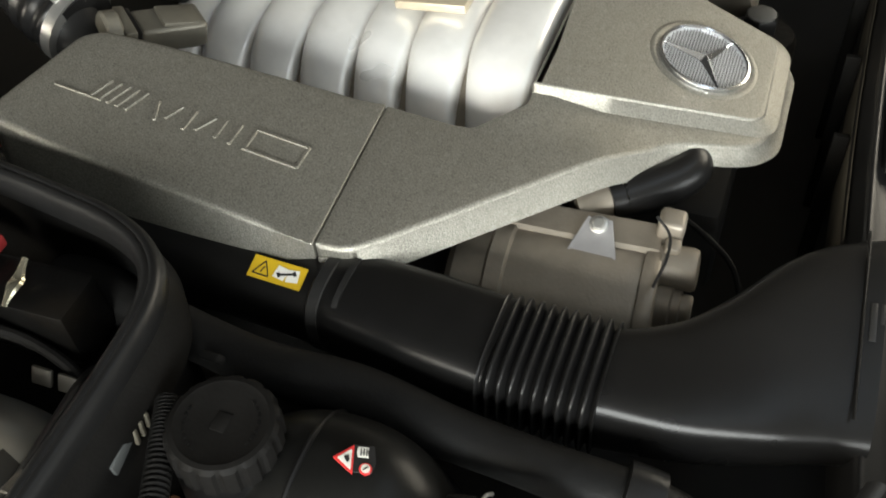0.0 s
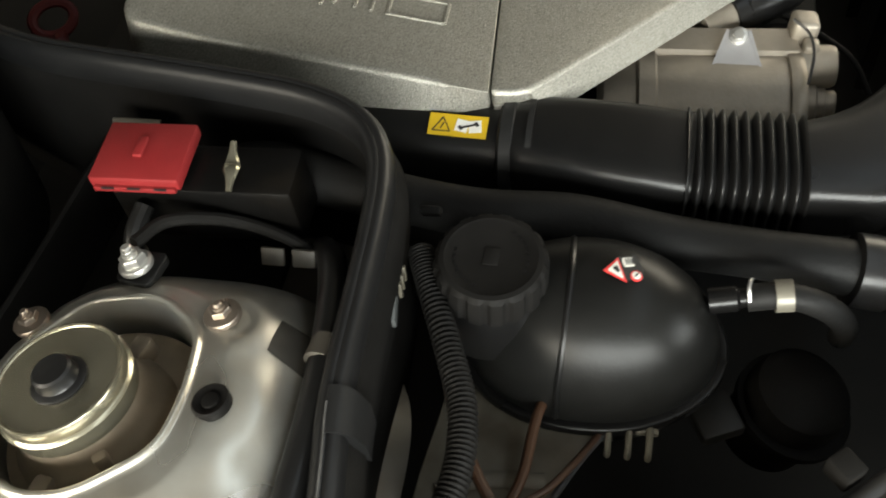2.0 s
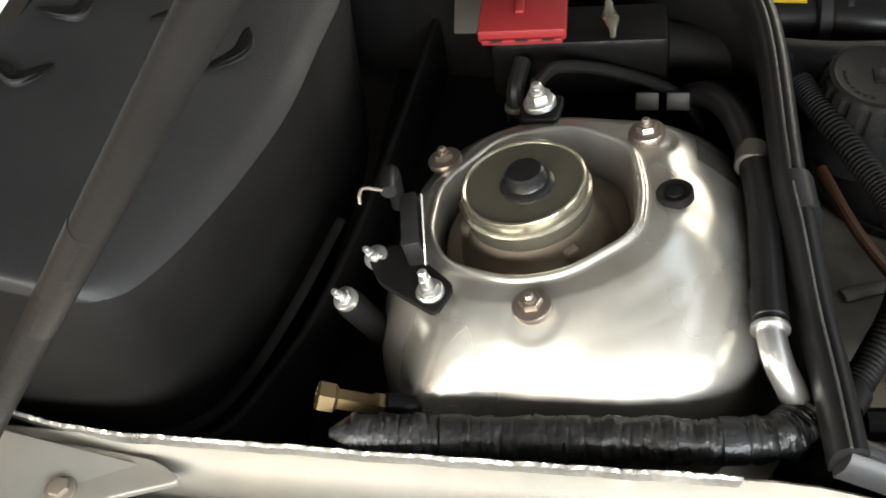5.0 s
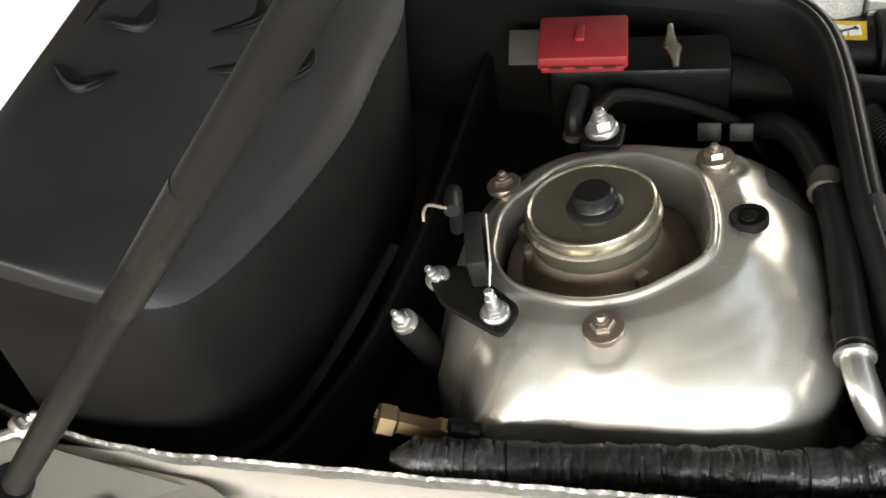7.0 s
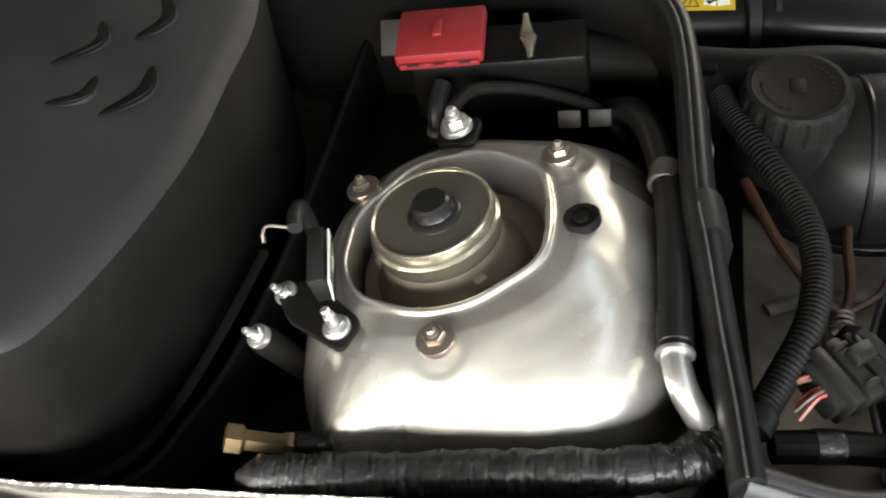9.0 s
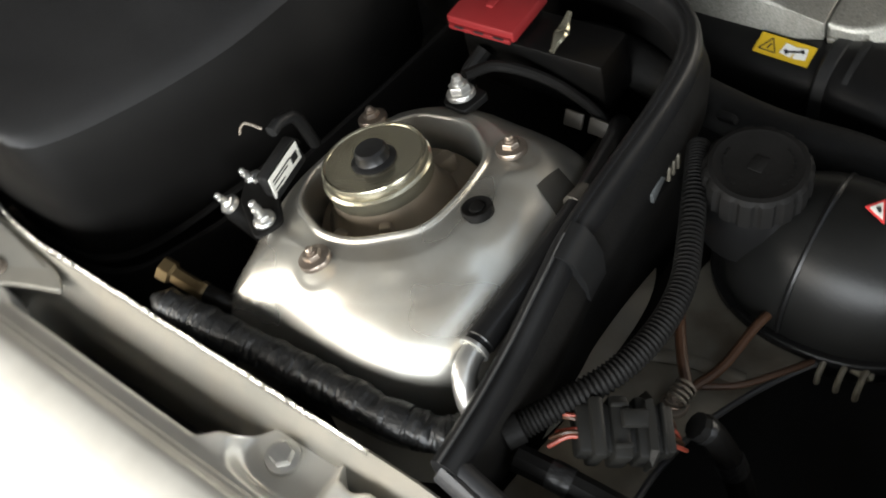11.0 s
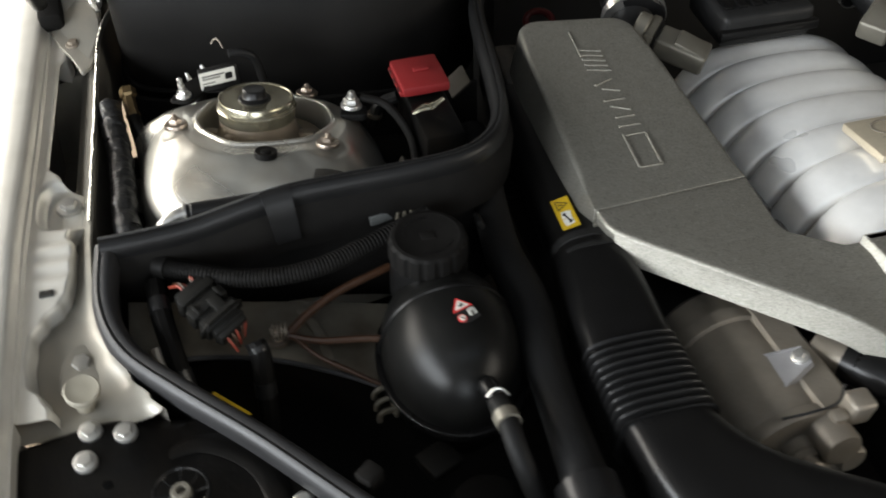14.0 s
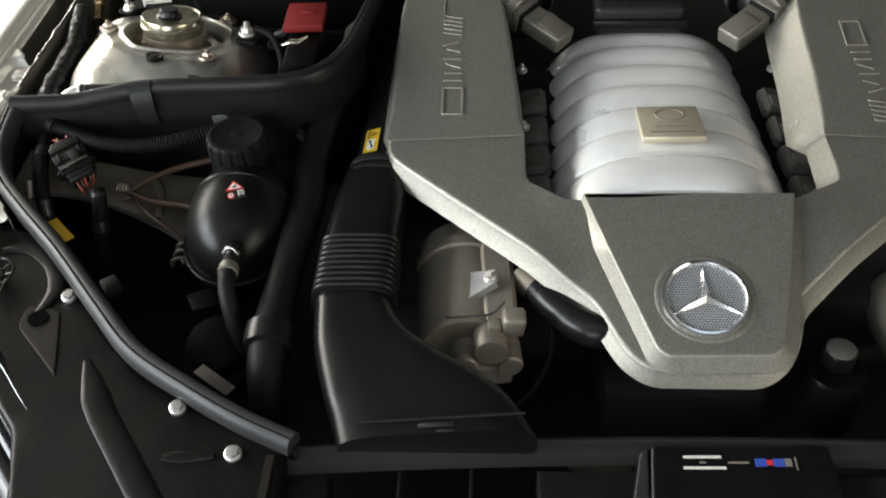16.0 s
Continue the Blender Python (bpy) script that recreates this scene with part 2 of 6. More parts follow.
def sweep(path, shape, up=(0, 0, 1), bm=None, caps=True):
    """Carries a shape along a path. shape: (side, up) pairs, or a function of the share of the path that gives them."""
    path = [Vector(p) for p in path]
    rings = []
    for i, p in enumerate(path):
        ahead = (path[min(i + 1, len(path) - 1)] - path[max(i - 1, 0)]).normalized()
        side = ahead.cross(Vector(up))
        side = side.normalized() if side.length > 1e-4 else Vector((1, 0, 0))
        top = side.cross(ahead)
        pairs = shape(i / (len(path) - 1)) if callable(shape) else shape
        rings.append([p + side * a + top * b for a, b in pairs])
    return loft(rings, True, caps, bm)


def oval(a, b=None, n=14, power=2.0):
    """A superellipse of half-axes a and b."""
    b = a if b is None else b
    out = []
    for k in range(n):
        c, s = math.cos(2 * math.pi * k / n), math.sin(2 * math.pi * k / n)
        out.append((a * math.copysign(abs(c) ** (2 / power), c), b * math.copysign(abs(s) ** (2 / power), s)))
    return out


def tube(points, r, steps=28, n=12, up=(0, 0, 1), bm=None):
    """A round pipe along a smooth path; r is a radius or a function of the share of the path."""
    shape = (lambda u: oval(r(u), n=n)) if callable(r) else oval(r, n=n)
    return sweep(glide(points, steps), shape, up, bm)


def lathe(profile, m, n=40, bm=None, caps=True):
    """Turns (radius, height) pairs about the z axis of the pose m."""
    rings = [[m @ Vector((r * math.cos(2 * math.pi * k / n), r * math.sin(2 * math.pi * k / n), z)) for k in range(n)] for r, z in profile]
    return loft(rings, True, caps, bm)


def rounded(poly, r, n=5):
    """The polygon with its corners rounded; r is one radius or one for each corner."""
    out, count = [], len(poly)
    for i, p in enumerate(poly):
        p, a, b = Vector(p), Vector(poly[i - 1]), Vector(poly[(i + 1) % count])
        d = r[i] if isinstance(r, (list, tuple)) else r
        d = min(d, (a - p).length * 0.45, (b - p).length * 0.45)
        s, e = p + (a - p).normalized() * d, p + (b - p).normalized() * d
        for k in range(n + 1):
            t = k / n
            out.append(s * (1 - t) ** 2 + p * 2 * t * (1 - t) + e * t * t)
    return out


def inset(poly, d):
    """The polygon moved inwards by d (it runs anticlockwise)."""
    out, n = [], len(poly)
    for i in range(n):
        a, p, b = poly[i - 1], poly[i], poly[(i + 1) % n]
        u, v = (p - a), (b - p)
        u = u.normalized() if u.length > 1e-7 else v.normalized()
        v = v.normalized() if v.length > 1e-7 else u
        k = Vector((-(u.y + v.y), u.x + v.x))
        k = k.normalized() if k.length > 1e-6 else Vector((-u.y, u.x))
        by = d[i] if isinstance(d, list) else d
        out.append(p + k * by / max(0.4, k.dot(Vector((-u.y, u.x)))))
    return out


def plate(poly, top, depth, edge=0.004, skirt=0.0, steps=4, bm=None):
    """A slab on a flat outline with a rounded top edge. top: height or function of x, y; depth: likewise; skirt: how far its foot stands out."""
    poly = [Vector(p) for p in poly]
    area = sum(a.x * b.y - b.x * a.y for a, b in zip(poly, poly[1:] + poly[:1]))
    if area < 0:
        poly = poly[::-1]
    high = top if callable(top) else (lambda x, y: top)
    deep = depth if callable(depth) else (lambda x, y: depth)
    soft = [edge(p.x, p.y) if callable(edge) else edge for p in poly]
    foot = skirt if callable(skirt) else (lambda x, y: skirt)
    rings = [[Vector((*p.lerp(q, foot(p.x, p.y)), high(p.x, p.y) - deep(p.x, p.y))) for p, q in zip(poly, inset(poly, -1.0))]]
    for k in range(steps + 1):
        a = math.pi / 2 * k / steps
        d, drop = 1 - math.cos(a), 1 - math.sin(a)
        rings.append([Vector((q.x, q.y, high(q.x, q.y) - drop * e)) for q, e in zip(inset(poly, [d * e for e in soft]), soft)])
    ring = rings[-1]
    count = len(ring)
    bm = bm or bmesh.new()
    start = len(bm.verts)
    loft(rings, True, False, bm)
    bm.verts.ensure_lookup_table()
    bm.faces.new([bm.verts[start + k] for k in range(count)][::-1])
    # the top, filled with a grid of points so that it can bend
    xs, ys = [v.x for v in ring], [v.y for v in ring]
    wide = max(max(xs) - min(xs), max(ys) - min(ys))
    step = max(0.006, wide / 26)
    flat = [Vector((v.x, v.y)) for v in ring]
    inner = []
    for i in range(int((max(xs) - min(xs)) / step)):
        for j in range(int((max(ys) - min(ys)) / step)):
            p = Vector((min(xs) + (i + 0.5) * step, min(ys) + (j + 0.5) * step))
            odd = False
            for a, b in zip(flat, flat[1:] + flat[:1]):
                if (a.y > p.y) != (b.y > p.y) and p.x < (b.x - a.x) * (p.y - a.y) / (b.y - a.y) + a.x:
                    odd = not odd
            if odd and min((p - q).length for q in flat) > step * 0.35:
                inner.append(p)
    verts, _, faces, *_ = delaunay_2d_cdt(flat + inner, [(k, (k + 1) % count) for k in range(count)], [], 1, 1e-7)
    made = [bm.verts.new((v.x, v.y, high(v.x, v.y))) for v in verts]
    for f in faces:
        bm.faces.new([made[k] for k in f])
    bmesh.ops.remove_doubles(bm, verts=bm.verts[start:], dist=1e-6)
    return bm


def box(size, m, bevel=0.002, segments=2, bm=None):
    """A bevelled block of the given size at the pose m."""
    one = bmesh.new()
    bmesh.ops.create_cube(one, size=1.0)
    bmesh.ops.scale(one, vec=size, verts=one.verts)
    if bevel:
        bmesh.ops.bevel(one, geom=one.edges[:], offset=bevel, segments=segments, affect="EDGES", profile=0.5)
    one.transform(m)
    return join(bm, one)


def join(bm, other):
    """Adds one bmesh to another."""
    if bm is None:
        return other
    mesh = bpy.data.meshes.new("joined")
    other.to_mesh(mesh)
    other.free()
    bm.from_mesh(mesh)
    bpy.data.meshes.remove(mesh)
    return bm


def facing(at, normal, spin=0):
    """A pose at a point whose z axis is the normal."""
    return Matrix.Translation(at) @ Vector(normal).to_track_quat("Z", "Y").to_matrix().to_4x4() @ pose(0, 0, 0, 0, 0, spin)


def bolt(parent, at, normal=(0, 0, 1), r=0.0075, mat=STEEL, stud=0.0, name="bolt", washer=1.5, label=""):
    """A flanged hexagon bolt, with a stud end where stud is given."""
    m = facing(at, normal, random.uniform(0, 60))
    bm = lathe([(r * washer, -0.002), (r * washer, 0.0006), (r * washer * 0.96, 0.0015), (r * 1.12, 0.0022)], m, 24)
    rings = []
    for z, s in ((0.001, 1.0), (0.0055, 1.0), (0.0068, 0.9), (0.007, 0.55)):
        rings.append([m @ Vector((r * s * math.cos(math.pi / 3 * k), r * s * math.sin(math.pi / 3 * k), z * r / 0.0075)) for k in range(6)])
    loft(rings, True, True, bm)
    if stud:
        h = 0.007 * r / 0.0075
        lathe([(r * 0.55, h - 0.001), (r * 0.55, h + stud * 0.55), (r * 0.42, h + stud * 0.6), (r * 0.42, h + stud), (r * 0.3, h + stud + 0.001)], m, 12, bm)
    return part(name, bm, mat, parent, label, 30)


def strip(parent, m, w, h, mat, name, lift=0.0004):
    """A thin printed bar lying in the plane of the pose m."""
    return part(name, box((w, h, 0.0005), m @ pose(0, 0, lift), 0), mat, parent, smooth=False)


# ---- garage around the car ----
# walls and ceiling are unseen, added to limit light to the openings
def slab(name, size, at, mat, label, category):
    ob = part(name, box(size, pose(*at), 0), mat, smooth=False)
    return tagged(ob, label, category, kind="structure")


slab("floor", (9, 12, 0.1), (-0.4, 0.5, -0.05), CONCRETE, "stained tan concrete garage floor", "floor")
# the ceiling is out of view and leaves a gap for the added strip
slab("ceiling", (6.8, 6.9, 0.1), (0.8, 2.65, 2.75), PLASTER, "unseen plaster ceiling behind the added light strip", "ceiling")
slab("ceiling_south", (6.8, 3.98, 0.1), (0.8, -3.19, 2.75), PLASTER, "unseen plaster ceiling before the added light strip", "ceiling")
# east wall out of view, left open for the added lamp
slab("wall_east_a", (0.2, 7.4, 2.7), (3.6, 2.75, 1.35), PLASTER, "unseen plaster wall beside the added east lamp", "wall")
slab("wall_east_b", (0.2, 2.0, 2.7), (3.6, -4.5, 1.35), PLASTER, "unseen plaster wall beside the added east lamp", "wall")
slab("wall_east_sill", (0.2, 2.6, 1.35), (3.6, -2.2, 0.675), PLASTER, "unseen plaster wall below the added east lamp", "wall")
slab("wall_north", (7.8, 0.2, 2.7), (-0.4, 6.1, 1.35), PLASTER, "unseen plaster wall added to close the room", "wall")
# west wall with its two window openings
for letter, y, wide in (("a", 2.35, 3.84), ("b", -0.95, 2.54)):
    slab(f"wall_west_sill_{letter}", (0.2, wide, 1.14), (-2.6, y, 0.57), PLASTER, "plaster wall below the window", "wall")
    slab(f"wall_west_head_{letter}", (0.2, wide, 0.65), (-2.6, y, 2.375), PLASTER, "plaster wall above the window", "wall")
slab("wall_west_a", (0.2, 1.73, 2.7), (-2.6, 5.135, 1.35), PLASTER, "plaster wall beside the window", "wall")
slab("wall_west_b", (0.2, 2.98, 2.7), (-2.6, -3.71, 1.35), PLASTER, "plaster wall beside the window", "wall")
slab("wall_west_pier", (0.2, 0.11, 2.7), (-2.6, 0.375, 1.35), PLASTER, "narrow plaster pier between two windows", "wall")
# south wall with the doorway
slab("wall_south_a", (0.4, 0.2, 2.7), (-2.5, -5.1, 1.35), PLASTER, "plaster wall beside the doorway", "wall")
slab("wall_south_b", (3.0, 0.2, 2.7), (2.1, -5.1, 1.35), PLASTER, "plaster wall beside the doorway", "wall")

# ---- engine bay shell ----
def lip_height(y):
    """Height of the fender's inner lip along the car."""
    return 0.906 + 0.02 * max(0, y - 0.45) - 0.12 * max(0, 0.27 - y) - 0.05 * max(0, 0.08 - y)


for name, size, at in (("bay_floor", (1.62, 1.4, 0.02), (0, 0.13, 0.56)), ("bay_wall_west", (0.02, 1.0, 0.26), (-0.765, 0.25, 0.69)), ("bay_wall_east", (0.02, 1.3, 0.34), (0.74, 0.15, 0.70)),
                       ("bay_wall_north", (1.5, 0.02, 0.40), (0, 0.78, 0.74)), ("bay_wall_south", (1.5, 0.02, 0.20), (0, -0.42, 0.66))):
    slab(name, size, at, DEEP, "inside of the engine bay, its deep shade painted near black", "engine bay")

# ---- right front fender ----
fender = thing("fender", (-0.85, 0.3, 0.0), "silver painted front fender with bolted inner ledge", "fender")


def between(y, pts):
    """Smooth steps through (y, value) pairs."""
    if y <= pts[0][0]:
        return pts[0][1]
    for (a, p), (b, q) in zip(pts, pts[1:]):
        if a <= y <= b:
            t = (y - a) / (b - a)
            t = t * t * (3 - 2 * t)
            return p * (1 - t) + q * t
    return pts[-1][1]


def ledge_edge(y):
    """Inner edge of the scalloped ledge."""
    return between(y, [(0.09, -0.762), (0.108, -0.764), (0.120, -0.770), (0.134, -0.780), (0.155, -0.7825), (0.180, -0.7805), (0.197, -0.771), (0.210, -0.759), (0.222, -0.753), (0.24, -0.750), (0.275, -0.749), (0.286, -0.754), (0.296, -0.752), (0.302, -0.742), (0.325, -0.740), (0.352, -0.743), (0.375, -0.765), (0.395, -0.777),
                       (0.43, -0.777), (0.585, -0.776), (0.60, -0.770), (0.612, -0.768), (0.64, -0.780), (0.68, -0.785), (0.90, -0.785)])


def dish(x, y):
    """The sunken seat of the ledge's bolt, and stamped waves beside it."""
    z = 0.0
    for cx, cy, a, b, d in ((-0.757, 0.334, 0.028, 0.040, 0.012),):
        q = (abs((x - cx) / a) ** 3 + abs((y - cy) / b) ** 3) ** (1 / 3)
        if q < 1:
            t = min(1, (1 - q) * 3.4)
            z -= d * t * t * (3 - 2 * t)
    if 0.228 < y < 0.286:
        z += 0.0010 * math.sin((y - 0.228) * 325) * max(0, min(1, (x + 0.782) / 0.012))
    return z


CROWN = ((-0.7885, -0.0065), (-0.7905, -0.0068), (-0.7925, -0.0045), (-0.7940, -0.0010), (-0.797, 0.0012), (-0.803, 0.0022), (-0.812, 0.0016), (-0.824, -0.001), (-0.842, -0.008), (-0.862, -0.018), (-0.884, -0.036), (-0.904, -0.066), (-0.919, -0.118), (-0.930, -0.20), (-0.935, -0.4))
rings = []
for k in range(300):
    y = 0.100 + 0.760 * k / 299
    e, z = ledge_edge(y), lip_height(y)
    scoop = max(0, min(1, (0.20 - y) / 0.03))
    thin = max(0, min(1, (y - 0.365) / 0.03)) * max(0, min(1, (0.60 - y) / 0.02))
    row = [(e + 0.0005 + 0.014 * scoop - 0.030 * thin, z - 0.045 + 0.030 * thin), (e + 0.0035 * scoop - 0.010 * thin, z - 0.024 + 0.010 * thin), (e + 0.0008 * scoop, z - 0.014 + 0.001 * thin), (e - 0.0010, z - 0.0112)]
    row = [(x, q + dish(e - 0.002, y)) if q > z - 0.02 else (x, q + 0.5 * dish(e, y)) for x, q in row]
    row += [(x, z - 0.010 + dish(x, y)) for x in np.linspace(e - 0.003, -0.7865, 26)]
    row += [(x, z + q) for x, q in CROWN]
    rings.append([Vector((x, y, q)) for x, q in row])
part("panel", loft(rings, False, False), WING, fender, sharp=50)
rings = [[Vector((x - 0.04 * max(0, 0.03 - y), y, lip_height(y) + q)) for x, q in ((-0.7885, -0.05), *CROWN)] for y in np.linspace(-0.06, 0.101, 20)]
part("front_crown", loft(rings, False, False), WING, fender, sharp=50)


def apron_edge(y):
    """Inner edge of the apron that runs under the ledge to the seal."""
    return between(y, [(0.090, -0.682), (0.105, -0.692), (0.125, -0.705), (0.15, -0.717), (0.185, -0.7275), (0.225, -0.7315), (0.30, -0.7315)])


rings = []
for k in range(150):
    y = 0.0925 + 0.757 * k / 149
    z, e = lip_height(y), apron_edge(y)
    rear = max(0, min(1, (y - 0.19) / 0.06))
    pit = 0.085 * max(0, min(1, (y - 0.375) / 0.03)) * max(0, min(1, (0.60 - y) / 0.03))
    row = [(e, z - 0.10), (e, z - 0.014 + 0.013 * rear), (e - 0.0015, z - 0.012 + 0.012 * rear)]
    for d in (0.004, 0.008, 0.013, 0.02, 0.026, 0.029, 0.032, 0.036, 0.04, 0.055, 0.07, 0.10, 0.115):
        flat = -0.024 + 0.012 * math.exp(-d / 0.011)
        slope = -0.0025 - 1.35 * min(d, 0.022) - 0.35 * max(0, min(d, 0.060) - 0.022) - pit * max(0, min(1, (d - 0.027) / 0.011))
        row.append((e - d, z + flat * (1 - rear) + slope * rear))
    row += [(-0.800, z - 0.05), (-0.801, z - 0.012)]
    rings.append([Vector((max(x, -0.801), y, q)) for x, q in row])
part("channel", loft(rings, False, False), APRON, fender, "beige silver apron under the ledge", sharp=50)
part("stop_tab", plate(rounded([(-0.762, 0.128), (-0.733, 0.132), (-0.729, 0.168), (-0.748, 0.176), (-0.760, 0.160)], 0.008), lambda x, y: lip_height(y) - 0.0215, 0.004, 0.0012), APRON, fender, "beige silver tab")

lip = bmesh.new()
path = [(-0.7335 + 0.0006 * noise.noise((0, y * 40, 0)) + 1.6 * max(0, y - 0.585) ** 2, y, lip_height(y) + 0.0016 + 0.0018 * noise.noise((3, y * 55, 0)) + 0.0009 * noise.noise((5, y * 260, 0))) for y in np.linspace(0.285, 0.84, 420)]
sweep(path, lambda u: [(-0.0011, -0.006), (0.0011, -0.006), (0.0013 + 0.0008 * noise.noise((u * 150, 0, 1)), 0.0012), (0.0003, 0.0026 + 0.0008 * noise.noise((u * 200, 4, 1))), (-0.0013 + 0.0008 * noise.noise((u * 170, 2, 1)), 0.0016)], bm=lip)
part("foil_edge", lip, FOIL, fender, "crinkled bright foil edge", 20)
# black block in place of a cut hole, painting its dark inside
part("slot", box((0.011, 0.007, 0.004), pose(-0.7695, 0.221, lip_height(0.22) - 0.0105, -4), 0), INK, fender, "black block painting the dark of a square hole", smooth=False)
for at in ((-0.758, 0.338, 0.8870), (-0.745, 0.156, 0.867)):
    bolt(fender, at, (0.05, -0.1, 1), 0.0075, STEEL)
part("rubber_stop", lathe([(0.007, -0.02), (0.007, 0.0), (0.0095, -0.003), (0.0128, 0.003), (0.0132, 0.0075), (0.012, 0.0095), (0.0113, 0.0092), (0.004, 0.0092)], pose(-0.740, 0.113, 0.8795, 12, 8), 32), BUFFER, fender, "cream round adjusting buffer")
for at in ((-0.713, 0.083, 0.8645), (-0.738, 0.090, 0.8645), (-0.741, 0.064, 0.8635)):
    bolt(fender, at, (0.0, -0.15, 1), 0.0058, STEEL)

# hinge at the rear of the ledge
hinge = thing("steel_hinge", (-0.76, 0.68, 0.92), "dark steel hood hinge with bright pivots on the fender", "hinge")
part("arm", box((0.026, 0.24, 0.045), pose(-0.790, 0.770, 0.932, 14, 0, 3), 0.005), GRIME, hinge, "black hinge arm")
part("arm_side", box((0.006, 0.20, 0.03), pose(-0.768, 0.785, 0.945, 14, 0, 2), 0.002), DARK_BODY, hinge)
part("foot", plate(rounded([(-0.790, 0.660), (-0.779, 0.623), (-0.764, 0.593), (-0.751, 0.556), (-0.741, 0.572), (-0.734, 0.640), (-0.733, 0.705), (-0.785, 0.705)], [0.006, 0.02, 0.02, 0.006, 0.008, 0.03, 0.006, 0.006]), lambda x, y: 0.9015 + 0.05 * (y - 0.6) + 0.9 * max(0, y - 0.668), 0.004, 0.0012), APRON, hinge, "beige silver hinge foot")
# solid black block draws the shade of the gap below the hinge
part("foot_slot", box((0.034, 0.009, 0.006), pose(-0.757, 0.659, 0.9045, 20, 0, -4), 0.002), INK, hinge, "black block painting the shaded gap under the hinge")
part("spring_strip", sweep(glide([(-0.745, 0.79, 0.950), (-0.742, 0.765, 0.944), (-0.737, 0.735, 0.940), (-0.748, 0.715, 0.938), (-0.759, 0.700, 0.936), (-0.762, 0.688, 0.930)], 20), [(-0.0035, -0.001), (0.0035, -0.001), (0.0035, 0.001), (-0.0035, 0.001)]), STEEL, hinge, "bright spring strip")
part("bracket", sweep(glide([(-0.750, 0.668, 0.912), (-0.742, 0.682, 0.922), (-0.730, 0.698, 0.934), (-0.724, 0.720, 0.942)], 16), [(-0.009, -0.003), (0.009, -0.003), (0.009, 0.003), (-0.009, 0.003)]), DULL_ZINC, hinge, "dull hinge bracket")
bolt(hinge, (-0.762, 0.617, 0.9028), (0, -0.05, 1), 0.0055, DULL_ZINC)
bolt(hinge, (-0.713, 0.694, 0.938), (0.9, -0.35, 0.25), 0.0078, ZINC, 0.005, "pivot")
bolt(hinge, (-0.733, 0.664, 0.926), (0.6, -0.6, 0.5), 0.0050, STEEL, 0.004, "pivot")
part("linkage", tube([(-0.752, 0.672, 0.934), (-0.745, 0.676, 0.930), (-0.735, 0.660, 0.928), (-0.731, 0.650, 0.922)], 0.0028, 14, 8), FOIL, hinge, "crumpled bright linkage")

strut = thing("gas_strut", (-0.775, 0.63, 0.93), "dark grey gas strut holding the hood open", "gas strut")
part("cylinder", tube([(-0.789, 0.613, 0.980), (-0.790, 0.531, 1.085), (-0.790, 0.441, 1.197), (-0.790, 0.331, 1.335)], 0.0058, 12, 20), GRIME, strut)
part("label_band", tube([(-0.790, 0.518, 1.101), (-0.790, 0.480, 1.149)], 0.00588, 4, 20), FRONTWALL, strut, "faded printed band")
part("rod", tube([(-0.79, 0.36, 1.30), (-0.79, 0.10, 1.62)], 0.0045, 4, 12), STEEL, strut)
part("ball_end", lathe([(0.006, -0.02), (0.0095, -0.014), (0.0105, 0.0), (0.0095, 0.02), (0.0085, 0.03)], facing((-0.788, 0.634, 0.955), (0, -0.62, 0.8)), 24), SATIN, strut)

hood = thing("hood", (0, 0.85, 1.0), "raised hood with dark insulated underside", "hood")
part("liner", box((1.76, 1.25, 0.02), pose(0, 0.36, 1.63, 135), 0.004), FELT, hood)
part("skin", box((1.80, 1.28, 0.01), pose(0, 0.372, 1.642, 135), 0.003), PAINT, hood)

# ---- cowl and rear housing ----
cowl = thing("cowl_cover", (-0.5, 0.6, 0.9), "grey moulded cowl housing with crescent louvres", "cowl")
EDGE = glide([(-0.300, 0.625, 0), (-0.335, 0.570, 0), (-0.375, 0.538, 0), (-0.439, 0.524, 0), (-0.50, 0.527, 0), (-0.556, 0.531, 0), (-0.60, 0.539, 0), (-0.64, 0.549, 0), (-0.680, 0.562, 0), (-0.704, 0.576, 0), (-0.713, 0.602, 0), (-0.715, 0.664, 0)], 40)


def cowl_height(y):
    return 0.972 + 0.46 * (y - 0.52)


rings, front = [], []
for p in EDGE:
    rear = 0.660 - 0.10 * (p.x + 0.53)
    front.append([Vector(v) for v in ((p.x, p.y + 0.014, 0.80), (p.x, p.y + 0.006, 0.90), (p.x, p.y - 0.001, cowl_height(p.y) - 0.010), (p.x, p.y + 0.003, cowl_height(p.y) - 0.004))])
    row = [(p.x, p.y + 0.002, cowl_height(p.y) - 0.009), (p.x, p.y - 0.003, cowl_height(p.y) - 0.007), (p.x, p.y + 0.001, cowl_height(p.y) - 0.001)]
    row += [(p.x, y, cowl_height(y) + 0.004 * math.sin(math.pi * (y - p.y) / max(0.01, rear - p.y))) for y in np.linspace(min(p.y + 0.008, rear), rear, 8)]
    row += [(p.x, rear + 0.004, cowl_height(rear) - 0.006), (p.x, rear + 0.02, 0.95)]
    rings.append([Vector(v) for v in row])
part("lid", loft(rings, False, False), COWL, cowl, sharp=40)
# same housing as the lid, coloured darker as its shaded side
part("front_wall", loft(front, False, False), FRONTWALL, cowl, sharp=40)
